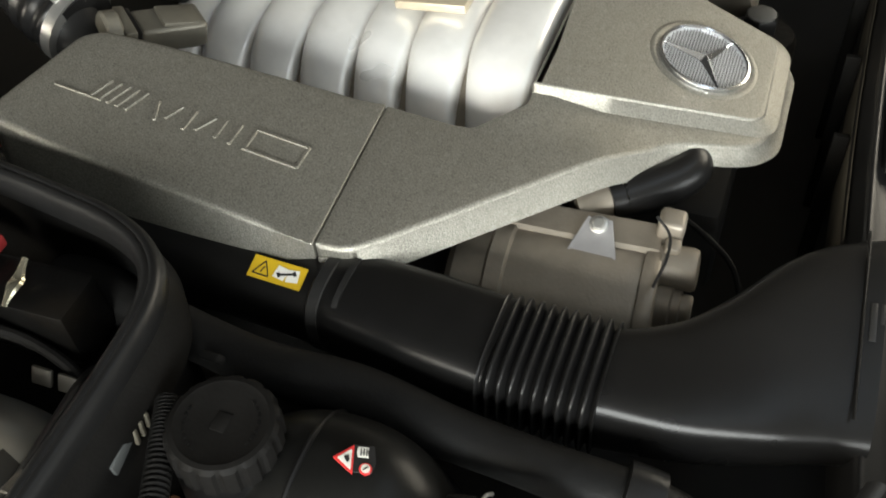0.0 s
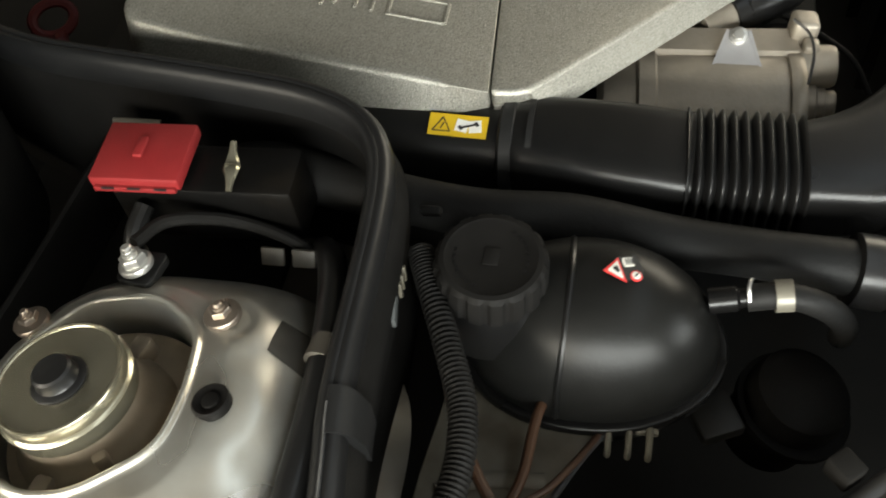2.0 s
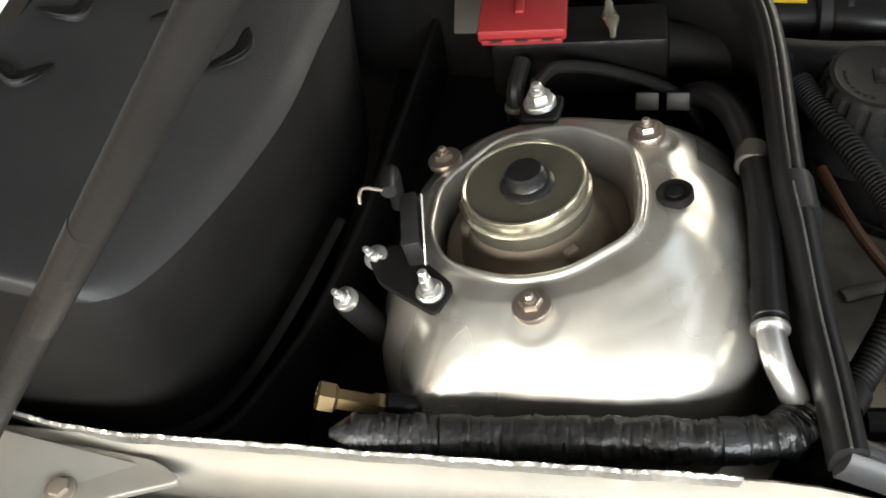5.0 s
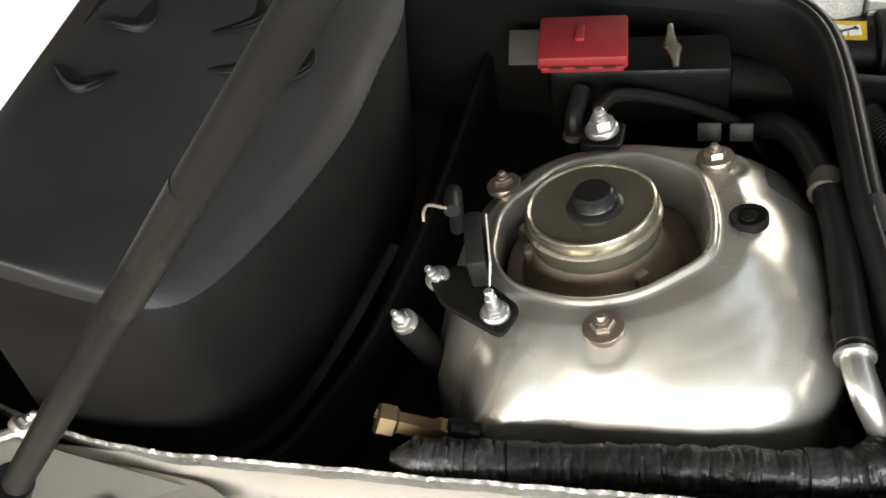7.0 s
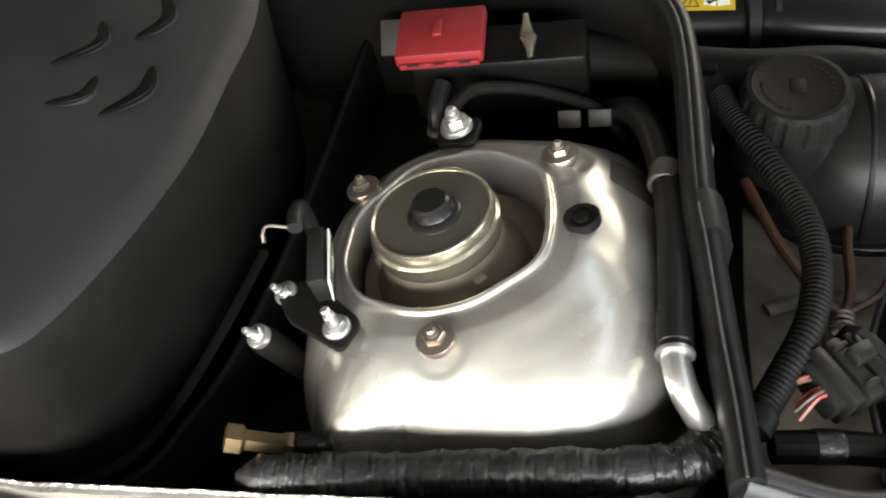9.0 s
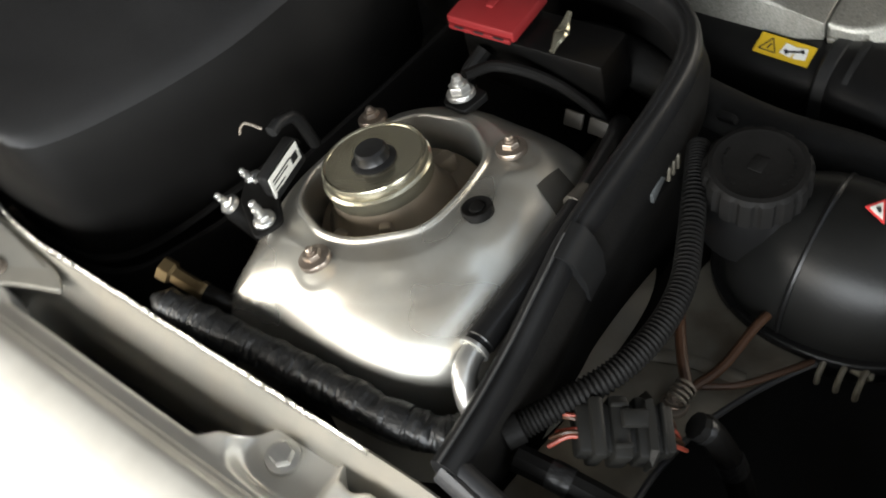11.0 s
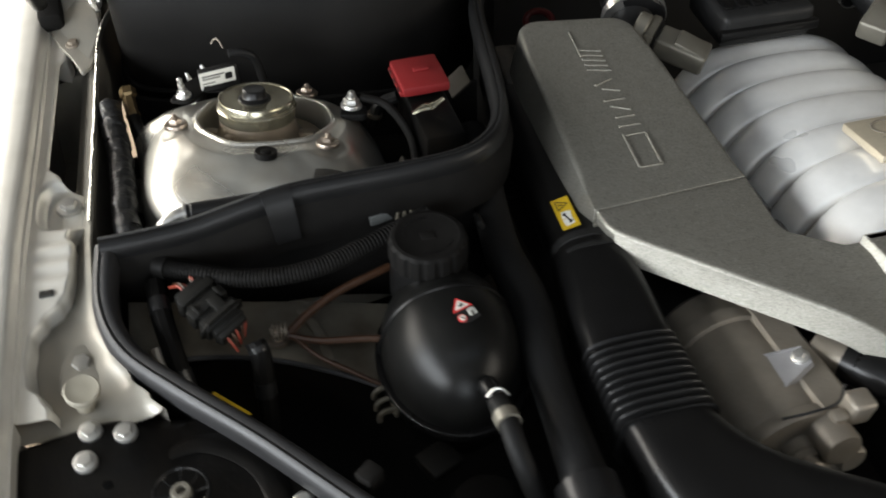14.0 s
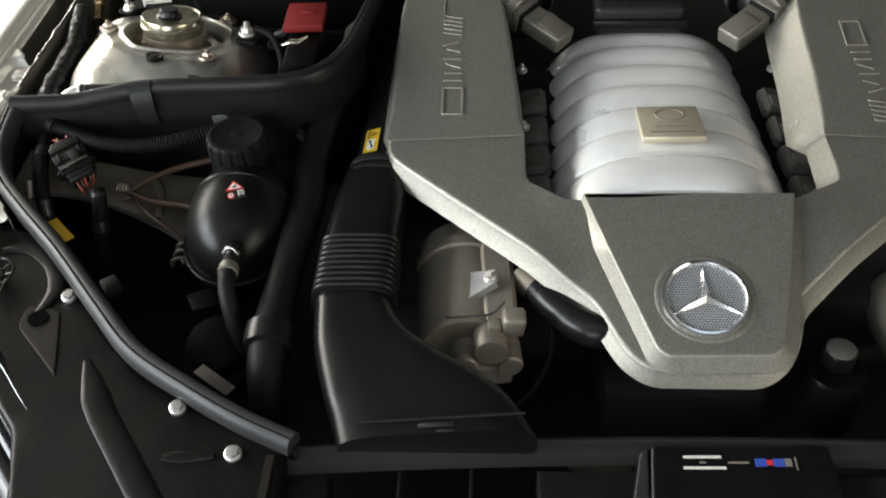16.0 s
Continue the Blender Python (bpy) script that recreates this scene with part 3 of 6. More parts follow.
for ends in (((-0.594, 0.660), (-0.600, 0.646), (-0.585, 0.634)), ((-0.4947, 0.5713), (-0.4716, 0.5620), (-0.4529, 0.5667)), ((-0.5316, 0.6042), (-0.5069, 0.5893), (-0.4889, 0.5908)), ((-0.5611, 0.5981), (-0.5479, 0.5850), (-0.5319, 0.5814)),
             ((-0.5591, 0.5723), (-0.5339, 0.5580), (-0.5129, 0.5574)), ((-0.4720, 0.6140), (-0.4568, 0.6007), (-0.4400, 0.6020)), ((-0.551, 0.655), (-0.543, 0.638), (-0.521, 0.636))):
    path = [Vector((p.x, p.y, cowl_height(p.y) + 0.0042 * 1)) for p in glide([(x, y, 0) for x, y in ends], 13)]
    part("louvre", sweep(path, lambda u: oval(0.0006 + 0.0052 * math.sin(math.pi * u) ** 0.6, 0.0008, 10)), GRIME, cowl, "dark crescent louvre")
    away = (path[6] - (path[0] + path[-1]) / 2).normalized()
    part("louvre_lip", sweep([p + away * (0.0050 * math.sin(math.pi * k / 12) ** 0.7) for k, p in enumerate(path)], lambda u: oval(0.0003 + 0.0013 * math.sin(math.pi * u), 0.0003 + 0.0022 * math.sin(math.pi * u), 8)), COWL, cowl, "raised louvre lip")
shade = part("sunshade", box((1.4, 0.5, 0.006), pose(0, 0.893, 1.156, 27), 0.002), SHADE)
tagged(shade, "white sunshade laid over the windscreen base", "sunshade")

wall = bmesh.new()
sweep(glide([(-0.716, 0.70, 0.845), (-0.718, 0.655, 0.842), (-0.716, 0.595, 0.842), (-0.700, 0.562, 0.842), (-0.665, 0.543, 0.842), (-0.620, 0.526, 0.842), (-0.55, 0.512, 0.842), (-0.45, 0.50, 0.842), (-0.33, 0.49, 0.842)], 60), [(-0.004, -0.10), (0.004, -0.10), (0.004, 0.012), (0.0025, 0.0165), (0, 0.018), (-0.0025, 0.0165), (-0.004, 0.012)], bm=wall)
sweep(glide([(-0.713, 0.70, 0.868), (-0.715, 0.640, 0.866), (-0.706, 0.582, 0.866), (-0.675, 0.555, 0.866), (-0.615, 0.536, 0.866), (-0.55, 0.522, 0.866)], 40), oval(0.0035, 0.0025, 8), bm=wall)
box((0.42, 0.18, 0.006), pose(-0.52, 0.44, 0.80), 0.001, bm=wall)
tagged(part("rear_bulkhead", wall, GRIME), "black plastic bulkhead liner behind the suspension tower", "bulkhead", kind="structure")

# ---- suspension tower ----
tower = thing("suspension_tower", (-0.578, 0.38, 0.79), "silver painted suspension tower with an oval opening", "suspension tower")


def tower_plane(x, y):
    return 0.9195 - 0.125 * (x + 0.60) - 0.165 * (y - 0.385)


def tower_relief(x, y):
    """Bolt seats, dents and ridges pressed into the top."""
    z = 0.0
    for cx, cy, r, d in ((-0.523, 0.328, 0.016, 0.0015), (-0.654, 0.385, 0.015, 0.0010), (-0.525, 0.45, 0.015, 0.001)):
        q = math.hypot(x - cx, y - cy) / r
        z -= d * max(0, min(1, (1.15 - q) * 3.5))
    for cx, cy, a, b, turn, d in ((-0.632, 0.340, 0.022, 0.012, 50, 0.0016), (-0.645, 0.44, 0.022, 0.022, 0, 0.002), (-0.492, 0.39, 0.025, 0.025, 0, 0.002),
                               (-0.598, 0.292, 0.014, 0.024, -35, -0.0012), (-0.548, 0.322, 0.005, 0.020, 35, 0.0009), (-0.506, 0.318, 0.005, 0.016, -30, 0.0009)):
        c, s = math.cos(radians(turn)), math.sin(radians(turn))
        u, v = ((x - cx) * c + (y - cy) * s) / a, ((y - cy) * c - (x - cx) * s) / b
        z += d * math.exp(-1.6 * (u * u + v * v))
    return z + 0.0002 * noise.noise((x * 24, y * 24, 2))


HEART = Vector((-0.575, 0.388))
RIM = rounded([(-0.509, 0.372), (-0.5335, 0.3385), (-0.572, 0.3325), (-0.606, 0.3345), (-0.632, 0.371), (-0.635, 0.398), (-0.619, 0.437), (-0.594, 0.450), (-0.552, 0.450), (-0.512, 0.418)], 0.014, 5)


def reach(way):
    """Distance from the middle of the opening to its rim."""
    for a, b in zip(RIM, RIM[1:] + RIM[:1]):
        e = b - a
        det = way.x * -e.y + way.y * e.x
        if abs(det) > 1e-12:
            d = a - HEART
            t, u = (d.x * -e.y + d.y * e.x) / det, (way.x * d.y - way.y * d.x) / det
            if t > 0 and -1e-6 <= u <= 1 + 1e-6:
                return t
    return 0.056


RAYS = []
for k in range(220):
    a = 2 * math.pi * k / 220
    way = Vector((math.cos(a), math.sin(a)))
    low, high = 0.05, 0.2
    for _ in range(24):
        mid = (low + high) / 2
        p = HEART + way * mid
        inside = (abs(p.x + 0.577) / (0.117 if p.x > -0.577 else 0.122 + 0.03 * max(0, p.y - 0.36))) ** 3.0 + (abs(p.y - 0.374) / (0.116 if p.y < 0.374 else 0.113)) ** 3.0 < 1
        low, high = (mid, high) if inside else (low, mid)
    ear = math.exp(-(((a - 2.68) / 0.17) ** 2))
    RAYS.append((way, reach(way), low * (1 + 0.10 * ear), ear))


PADS = ((-0.654, 0.386, 0.015), (-0.521, 0.329, 0.019), (-0.526, 0.452, 0.014), (-0.578, 0.314, 0.021), (-0.487, 0.395, 0.016), (-0.645, 0.441, 0.020))


def plateau(x, y, past):
    """1 on the flat top round the opening and its bolt pads, 0 beyond their soft edge; past: distance from the rim."""
    d = past - 0.013
    for cx, cy, r in PADS:
        e = math.hypot(x - cx, y - cy) - r
        k = max(0.0, 0.012 - abs(d - e)) / 0.012
        d = min(d, e) - 0.003 * k * k
    t = max(0.0, min(1.0, d / 0.024))
    return 1 - t * t * (3 - 2 * t)


def tower_ring(share, drop, grow=0.0, relief=1.0):
    out = []
    for way, near, far, ear in RAYS:
        v = HEART + way * (near + (far - near) * share + grow)
        low = 0.0026 * (1 - plateau(v.x, v.y, (far - near) * share + grow)) * max(0, min(1, (1.0 - share) / 0.45))
        h = tower_plane(v.x, v.y) - drop * (1 - 0.25 * ear) - low + relief * tower_relief(v.x, v.y)
        out.append(Vector((v.x, v.y, h)))
    return out


def tower_drop(s):
    if s < 0.24:
        return 0.0005 + 0.006 * s
    u = min(0.985, (s - 0.24) / 0.76)
    return 0.0020 + 0.021 * u + 0.049 * (1 - math.sqrt(1 - u * u))


rings = [tower_ring(0, 0.040, -0.003, 0), tower_ring(0, 0.010, -0.0022, 0), tower_ring(0, 0.004, -0.0016, 0), tower_ring(0, -0.0012, -0.0010, 0), tower_ring(0, -0.0028, 0.0000, 0), tower_ring(0, -0.0031, 0.0014, 0), tower_ring(0, -0.0022, 0.0028, 0), tower_ring(0, -0.0006, 0.0037, 0), tower_ring(0, 0.0004, 0.0050, 0), tower_ring(0, 0.0006, 0.0075, 0.2)]
for s in np.linspace(0.20, 0.98, 52):
    rings.append(tower_ring(s, tower_drop(s), 0, min(1, (s - 0.12) * 5) * min(1, (1.1 - s) * 3)))
for s, d in ((0.995, 0.078), (1.01, 0.095), (1.03, 0.115), (1.07, 0.130), (1.3, 0.137)):
    rings.append(tower_ring(s, d, 0, 0.2))
dome = loft(rings, True, False)
DOME = BVHTree.FromBMesh(dome)
part("dome", dome, TOWER_PAINT, tower, sharp=60)
well = bmesh.new()
lathe([(0.062, 0.0), (0.06, 0.012), (0.05, 0.016), (0.03, 0.02), (0.001, 0.02)], pose(-0.578, 0.385, 0.872), 48, well)
part("well", well, PIT, tower, "dusty metal mount inside the opening")
for at, n, m in (((-0.521, 0.329, 0.9188), (0.13, 0.12, 1), RUSTY), ((-0.654, 0.386, 0.9262), (0.0, 0.16, 1), RUSTY), ((-0.526, 0.452, 0.8988), (0.13, 0.16, 1), RUSTY)):
    bolt(tower, at, n, 0.0062, m, 0.0030, washer=1.75)
part("rubber_plug", lathe([(0.0102, -0.004), (0.0102, 0.0008), (0.0094, 0.0016), (0.005, 0.0002), (0.0046, 0.0014), (0.0026, 0.0018), (0.0005, 0.0018)], facing((-0.5775, 0.3143, 0.9290), (0.12, 0.14, 1)), 32), GRIME, tower, "black rubber plug")
bolt(tower, (-0.4885, 0.3950, 0.9125), (0.12, 0.14, 1), 0.0080, STEEL, 0.006, "nut", 1.3)
bolt(tower, (-0.645, 0.441, 0.9228), (-0.05, 0.1, 1), 0.0060, STEEL, 0.012, "nut", 1.3)
part("earth_strap", plate(rounded([(-0.502, 0.383), (-0.476, 0.380), (-0.472, 0.407), (-0.496, 0.409)], 0.006), lambda x, y: tower_plane(x, y) + 0.003, 0.006, 0.001), BLACK, tower)
patch = bmesh.new()
A, B, C2, D2 = Vector((-0.513, 0.300)), Vector((-0.537, 0.300)), Vector((-0.548, 0.276)), Vector((-0.520, 0.274))
rows = []
for i in range(9):
    row = []
    for k in range(9):
        p = A.lerp(B, i / 8).lerp(D2.lerp(C2, i / 8), k / 8)
        hit = DOME.ray_cast(Vector((p.x, p.y, 1.2)), Vector((0, 0, -1)))[0]
        row.append(Vector((p.x, p.y, hit.z + 0.0007 + 0.0004 * noise.noise((p.x * 200, p.y * 200, 0)))))
    rows.append(row)
loft(rows, False, False, patch)
part("strap", patch, RAIL, tower, "dull dark strap that holds the pipe")

mount = thing("strut_mount", (-0.584, 0.394, 0.885), "yellow-passivated metal strut mount cap with rubber boss", "strut mount")
axis = facing((-0.581, 0.391, 0.893), (0.09, 0.13, 1.0))
part("cap", lathe([(0.0350, 0.024), (0.0360, 0.0245), (0.0364, 0.0325), (0.0373, 0.0335), (0.0374, 0.0352), (0.0366, 0.0362), (0.0358, 0.0370), (0.0356, 0.0425), (0.0350, 0.0440), (0.0341, 0.0445), (0.0332, 0.0440), (0.0326, 0.0431), (0.0220, 0.0428), (0.012, 0.0428), (0.001, 0.0428)], axis, 80), ZINC, mount, "yellow-passivated cap")
part("sleeve", lathe([(0.047, -0.014), (0.0445, 0.002), (0.0385, 0.010), (0.0365, 0.016), (0.0352, 0.0245)], axis, 64), PIT, mount, "dusty lower sleeve")
for a in (75, 250, 310):
    part("sleeve_notch", box((0.010, 0.008, 0.012), axis @ pose(0.0365 * math.cos(radians(a)), 0.0365 * math.sin(radians(a)), 0.012, 0, 0, a), 0.002), PIT, mount)
part("boss", lathe([(0.0150, 0.0425), (0.0152, 0.0440), (0.0142, 0.0450), (0.0118, 0.0458), (0.0112, 0.0470), (0.0108, 0.0520), (0.0095, 0.0534), (0.001, 0.0538)], axis @ pose(0.0, 0.003, 0), 40), RUBBER, mount, "black rubber boss")
for k, (r, a) in enumerate(((0.046, 25), (0.046, 200), (0.046, 275))):
    part("rubber_lug", box((0.016, 0.012, 0.014), axis @ pose(r * math.cos(radians(a)), r * math.sin(radians(a)), 0.004, 0, 0, a), 0.003), PIT, mount)

# sensor module on its bracket
module = thing("level_sensor_module", (-0.625, 0.455, 0.905), "black sensor module with a white printed label on a bracket", "sensor module")
part("bracket", plate(rounded([(-0.660, 0.436), (-0.640, 0.428), (-0.630, 0.440), (-0.612, 0.462), (-0.618, 0.482), (-0.640, 0.470)], 0.006), 0.9225, 0.003, 0.001), GRIME, module)
part("body", box((0.038, 0.010, 0.022), pose(-0.609, 0.4545, 0.930, -6, 0, 11), 0.002), BLACK, module)
tag_pose = pose(-0.6102, 0.4484, 0.9320, 96, 0, 11)
part("label", box((0.035, 0.019, 0.0008), tag_pose, 0), WHITE, module, "white printed label", smooth=False)
for x, y, w, h in ((-0.004, 0.005, 0.022, 0.0012), (-0.006, 0.002, 0.018, 0.001), (-0.009, -0.003, 0.012, 0.001), (-0.012, -0.006, 0.006, 0.001), (0.011, 0.001, 0.007, 0.007)):
    strip(module, tag_pose @ pose(x, y, 0), w, h, INK, "print_bar", 0.0006)
part("stud_block", lathe([(0.0085, -0.05), (0.0085, -0.006), (0.0070, -0.002), (0.001, -0.002)], facing((-0.638, 0.493, 0.903), (-0.2, 0.25, 1)), 20), GRIME, module)
for at in ((-0.638, 0.493, 0.903), (-0.621, 0.475, 0.920)):
    bolt(module, at, (-0.3, 0.3, 1), 0.0048, STEEL, 0.008, "nut")
part("plug", tube([(-0.596, 0.468, 0.946), (-0.585, 0.470, 0.945), (-0.572, 0.472, 0.935), (-0.565, 0.475, 0.90)], 0.0045, 16, 12), BLACK, module)
part("clip", tube([(-0.600, 0.470, 0.952), (-0.604, 0.478, 0.958), (-0.608, 0.480, 0.957), (-0.611, 0.480, 0.953)], 0.0009, 14, 6), DULL_ZINC, module, "pale wire clip")

fitting = thing("brass_fitting", (-0.69, 0.478, 0.88), "brass hose fitting beside the tower", "fitting")
ax = facing((-0.699, 0.461, 0.893), (-0.10, 0.92, 0.42))
part("barrel", lathe([(0.006, 0.0), (0.0075, 0.002), (0.0075, 0.006), (0.006, 0.008), (0.006, 0.026), (0.0085, 0.028), (0.0085, 0.036), (0.005, 0.037), (0.005, 0.03)], ax, 6), BRASS, fitting)
part("stem", tube([(-0.699, 0.461, 0.895), (-0.696, 0.450, 0.888), (-0.690, 0.445, 0.865)], 0.0065, 10, 12), DARK_BODY, fitting)

harness = thing("taped_harness", (-0.705, 0.37, 0.85), "wiring harness wrapped in wrinkled black tape", "wiring harness")
hp = glide([(-0.7225, 0.484, 0.905), (-0.7180, 0.445, 0.898), (-0.7125, 0.40, 0.892), (-0.709, 0.35, 0.892), (-0.707, 0.30, 0.892), (-0.700, 0.265, 0.888), (-0.686, 0.25, 0.884)], 320)


def taped(u):
    r = 0.0116 * min(1, 0.25 + u * 14) * (1 + 0.16 * noise.noise((u * 19, 0, 0)))
    out = []
    for k, (p, q) in enumerate(oval(r, r * 0.95, 20)):
        a = 2 * math.pi * k / 20
        f = 1 + 0.10 * noise.noise((math.cos(a) * 1.3, math.sin(a) * 1.3, u * 44 + a * 0.8)) + 0.10 * noise.noise((math.cos(a) * 2.2, math.sin(a) * 2.2, u * 25 + 3)) - 0.14 * max(0, 1 - abs(noise.noise((math.cos(a) * 1.1, math.sin(a) * 1.1, u * 60 + 7))) * 9)
        out.append((p * f, q * f))
    return out


part("wrap", sweep(hp, taped), TAPE, harness, sharp=60)
for k in (72, 222):
    part("tape_band", sweep(hp[k : k + 14], lambda u: oval(0.0122, 0.0116, 16)), TAPE, harness, "extra turn of tape")

pipe = thing("refrigerant_pipe", (-0.60, 0.267, 0.86), "black rubber pipe with a bright metal elbow beside the tower", "pipe")
part("sleeve", tube([(-0.440, 0.300, 0.872), (-0.458, 0.288, 0.890), (-0.488, 0.277, 0.903), (-0.525, 0.270, 0.909), (-0.565, 0.2665, 0.912), (-0.607, 0.2665, 0.912), (-0.652, 0.2675, 0.911)], 0.0088, 40, 18), RUBBER, pipe)
part("metal_elbow", tube([(-0.650, 0.2675, 0.911), (-0.661, 0.2665, 0.910), (-0.671, 0.263, 0.905), (-0.678, 0.256, 0.893), (-0.681, 0.249, 0.872), (-0.682, 0.246, 0.84)], 0.0074, 26, 18), STEEL, pipe, "bright metal elbow")
part("collar", lathe([(0.0085, -0.0012), (0.0097, -0.0012), (0.0100, 0.0), (0.0097, 0.0012), (0.0085, 0.0012)], facing((-0.6525, 0.2675, 0.911), (1, 0, 0)), 28), STEEL, pipe, "bright collar")
part("clamp_band", lathe([(0.0086, -0.008), (0.0098, -0.007), (0.0098, 0.007), (0.0086, 0.008)], facing((-0.533, 0.2690, 0.9095), (1, -0.12, -0.08)), 28), RAIL, pipe, "dull clamp band")
part("sleeve_step", lathe([(0.0086, -0.010), (0.0094, -0.009), (0.0094, 0.009), (0.0086, 0.010)], facing((-0.638, 0.2672, 0.911), (1, 0, 0)), 28), RUBBER, pipe)

# ---- jump-start terminal ----
terminal = thing("positive_terminal", (-0.43, 0.38, 0.85), "black jump-start terminal box with a red flip cover", "terminal")
lidm = pose(-0.4165, 0.4105, 0.925, 0, 0, 2)
part("cover", box((0.047, 0.058, 0.010), lidm, 0.002), RED, terminal, "red plastic flip cover")
part("cover_rib", box((0.016, 0.006, 0.003), lidm @ pose(0.002, 0.002, 0.0058), 0.001), RED, terminal)
part("cover_lip", box((0.004, 0.053, 0.004), lidm @ pose(-0.024, 0, -0.003), 0.001), RED, terminal)
for y in (-0.017, 0.0, 0.017):
    part("cover_notch", box((0.0012, 0.008, 0.0012), lidm @ pose(-0.0258, y, -0.0015), 0), INK, terminal, smooth=False)
# extra dark colour stands for the partition's shade on the body
part("body", box((0.040, 0.118, 0.05), pose(-0.415, 0.374, 0.891, 0, 0, 2), 0.005), MEMBER, terminal)
part("clamp", sweep(glide([(-0.437, 0.351, 0.921), (-0.425, 0.352, 0.925), (-0.417, 0.354, 0.924), (-0.405, 0.355, 0.930)], 14), lambda u: oval(0.002 + 0.0035 * math.sin(math.pi * u) ** 2, 0.0015 + 0.001 * math.sin(math.pi * u), 8)), ZINC, terminal, "bright terminal clamp")
part("cable", tube([(-0.440, 0.410, 0.905), (-0.458, 0.414, 0.896), (-0.466, 0.414, 0.875)], 0.006, 14, 10), BLACK, terminal)
part("cable_band", lathe([(0.0065, -0.002), (0.0075, -0.002), (0.0075, 0.002), (0.0065, 0.002)], facing((-0.4635, 0.414, 0.885), (0.25, 0, 1)), 20), DULL_ZINC, terminal)
pale = thing("bulkhead_panel", (-0.38, 0.475, 0.86), "dull grey bulkhead panel behind the terminal", "panel")
part("sheet", box((0.026, 0.036, 0.003), pose(-0.368, 0.450, 0.886, 0, -40, 0), 0.001), RAIL, pale)
cable = part("battery_cable", tube([(-0.478, 0.398, 0.918), (-0.455, 0.385, 0.912), (-0.44, 0.35, 0.895), (-0.445, 0.31, 0.88), (-0.46, 0.29, 0.86)], 0.0042, 24, 10), GRIME)
tagged(cable, "black ground cable bolted to the tower", "cable")
for y in (0.328, 0.308):
    part("lower_tab", box((0.003, 0.015, 0.012), pose(-0.454, y, 0.881, 0, 30, 0), 0.001), RAIL, pale, "dull tan tab")

# ---- partition with its rubber seal ----
PART = [(-0.722, 0.238, 0.918), (-0.685, 0.2405, 0.9175), (-0.645, 0.2445, 0.9185), (-0.60, 0.249, 0.926), (-0.56, 0.253, 0.930), (-0.46, 0.255, 0.932), (-0.41, 0.262, 0.932), (-0.380, 0.282, 0.932), (-0.361, 0.318, 0.931), (-0.350, 0.37, 0.930), (-0.340, 0.44, 0.930), (-0.326, 0.53, 0.930), (-0.30, 0.60, 0.930), (-0.27, 0.66, 0.930)]
partition = thing("partition_wall", (-0.5, 0.25, 0.75), "black plastic partition between the tower and the engine", "partition")
pp = glide(PART, 70)
part("panel", sweep([p - Vector((0, 0, 0.07)) for p in pp], [(-0.003, -0.09), (0.003, -0.09), (0.003, 0.060), (-0.003, 0.060)]), GRIME, partition)
part("skirt", sweep([p + Vector((0, 0, -0.022)) for p in pp[:48]], [(0.004, -0.030), (0.011, -0.034), (0.013, -0.010), (0.008, 0.010), (0.004, 0.013)]), GRIME, partition, "black plastic skirt")
part("cap_piece", sweep([p + Vector((0, -0.002, -0.012)) for p in pp[18:22]], [(-0.0092, -0.014), (0.0128, -0.030), (0.0138, -0.006), (0.0100, 0.0085), (0.0062, 0.0150), (0.002, 0.0172), (-0.003, 0.0172), (-0.0070, 0.0140), (-0.0096, 0.007), (-0.0100, -0.004)]), BULB_RUBBER, partition, "black joint cover")
seal = thing("partition_seal", (-0.5, 0.25, 0.92), "black rubber bulb seal along the partition", "seal")
BULB = [(-0.0075, -0.012), (0.0075, -0.012), (0.0085, -0.002), (0.0078, 0.005), (0.0055, 0.0090), (0.0028, 0.0105), (0.0010, 0.0103), (0, 0.0096), (-0.0010, 0.0103), (-0.0028, 0.0105), (-0.0055, 0.0090), (-0.0078, 0.005), (-0.0085, -0.002)]
part("bulb", sweep([p - Vector((0, 0, 0.006)) for p in pp], BULB), BULB_RUBBER, seal, sharp=50)
# thin pale strip that draws the highlight along the seal's crest
part("glint_edge", sweep([p + Vector((0, 0.0012, 0.0054 + 0.0003 * noise.noise((i * 0.7, 0, 0)))) for i, p in enumerate(pp[:21])], [(-0.0006, -0.001), (0.0006, -0.001), (0.0004, 0.0006), (-0.0004, 0.0006)]), CREST_GLINT, seal, "pale strip painting the glint on the seal's crest")
clipthing = thing("partition_clip", (-0.44, 0.232, 0.89), "translucent white plastic clip under the seal", "clip")
part("strip", box((0.082, 0.003, 0.010), pose(-0.4600, 0.2465, 0.8950, 0, -6, 8), 0.001), PALE, clipthing)
for k in range(3):
    part("tooth", box((0.003, 0.004, 0.012), pose(-0.476 + 0.006 * k, 0.2425, 0.8890, 0, 8, 8), 0.0008), LUG, clipthing)

FRONT = [(-0.718, 0.240, 0.912), (-0.722, 0.19, 0.894), (-0.708, 0.148, 0.882), (-0.672, 0.105, 0.877), (-0.615, 0.045, 0.872), (-0.556, -0.024, 0.866), (-0.507, -0.078, 0.861), (-0.449, -0.116, 0.856), (-0.40, -0.143, 0.851), (-0.352, -0.164, 0.847)]
fp = glide(FRONT, 70)
edge_seal = thing("bay_edge_seal", (-0.6, 0.02, 0.84), "black rubber edge seal around the bay", "seal")
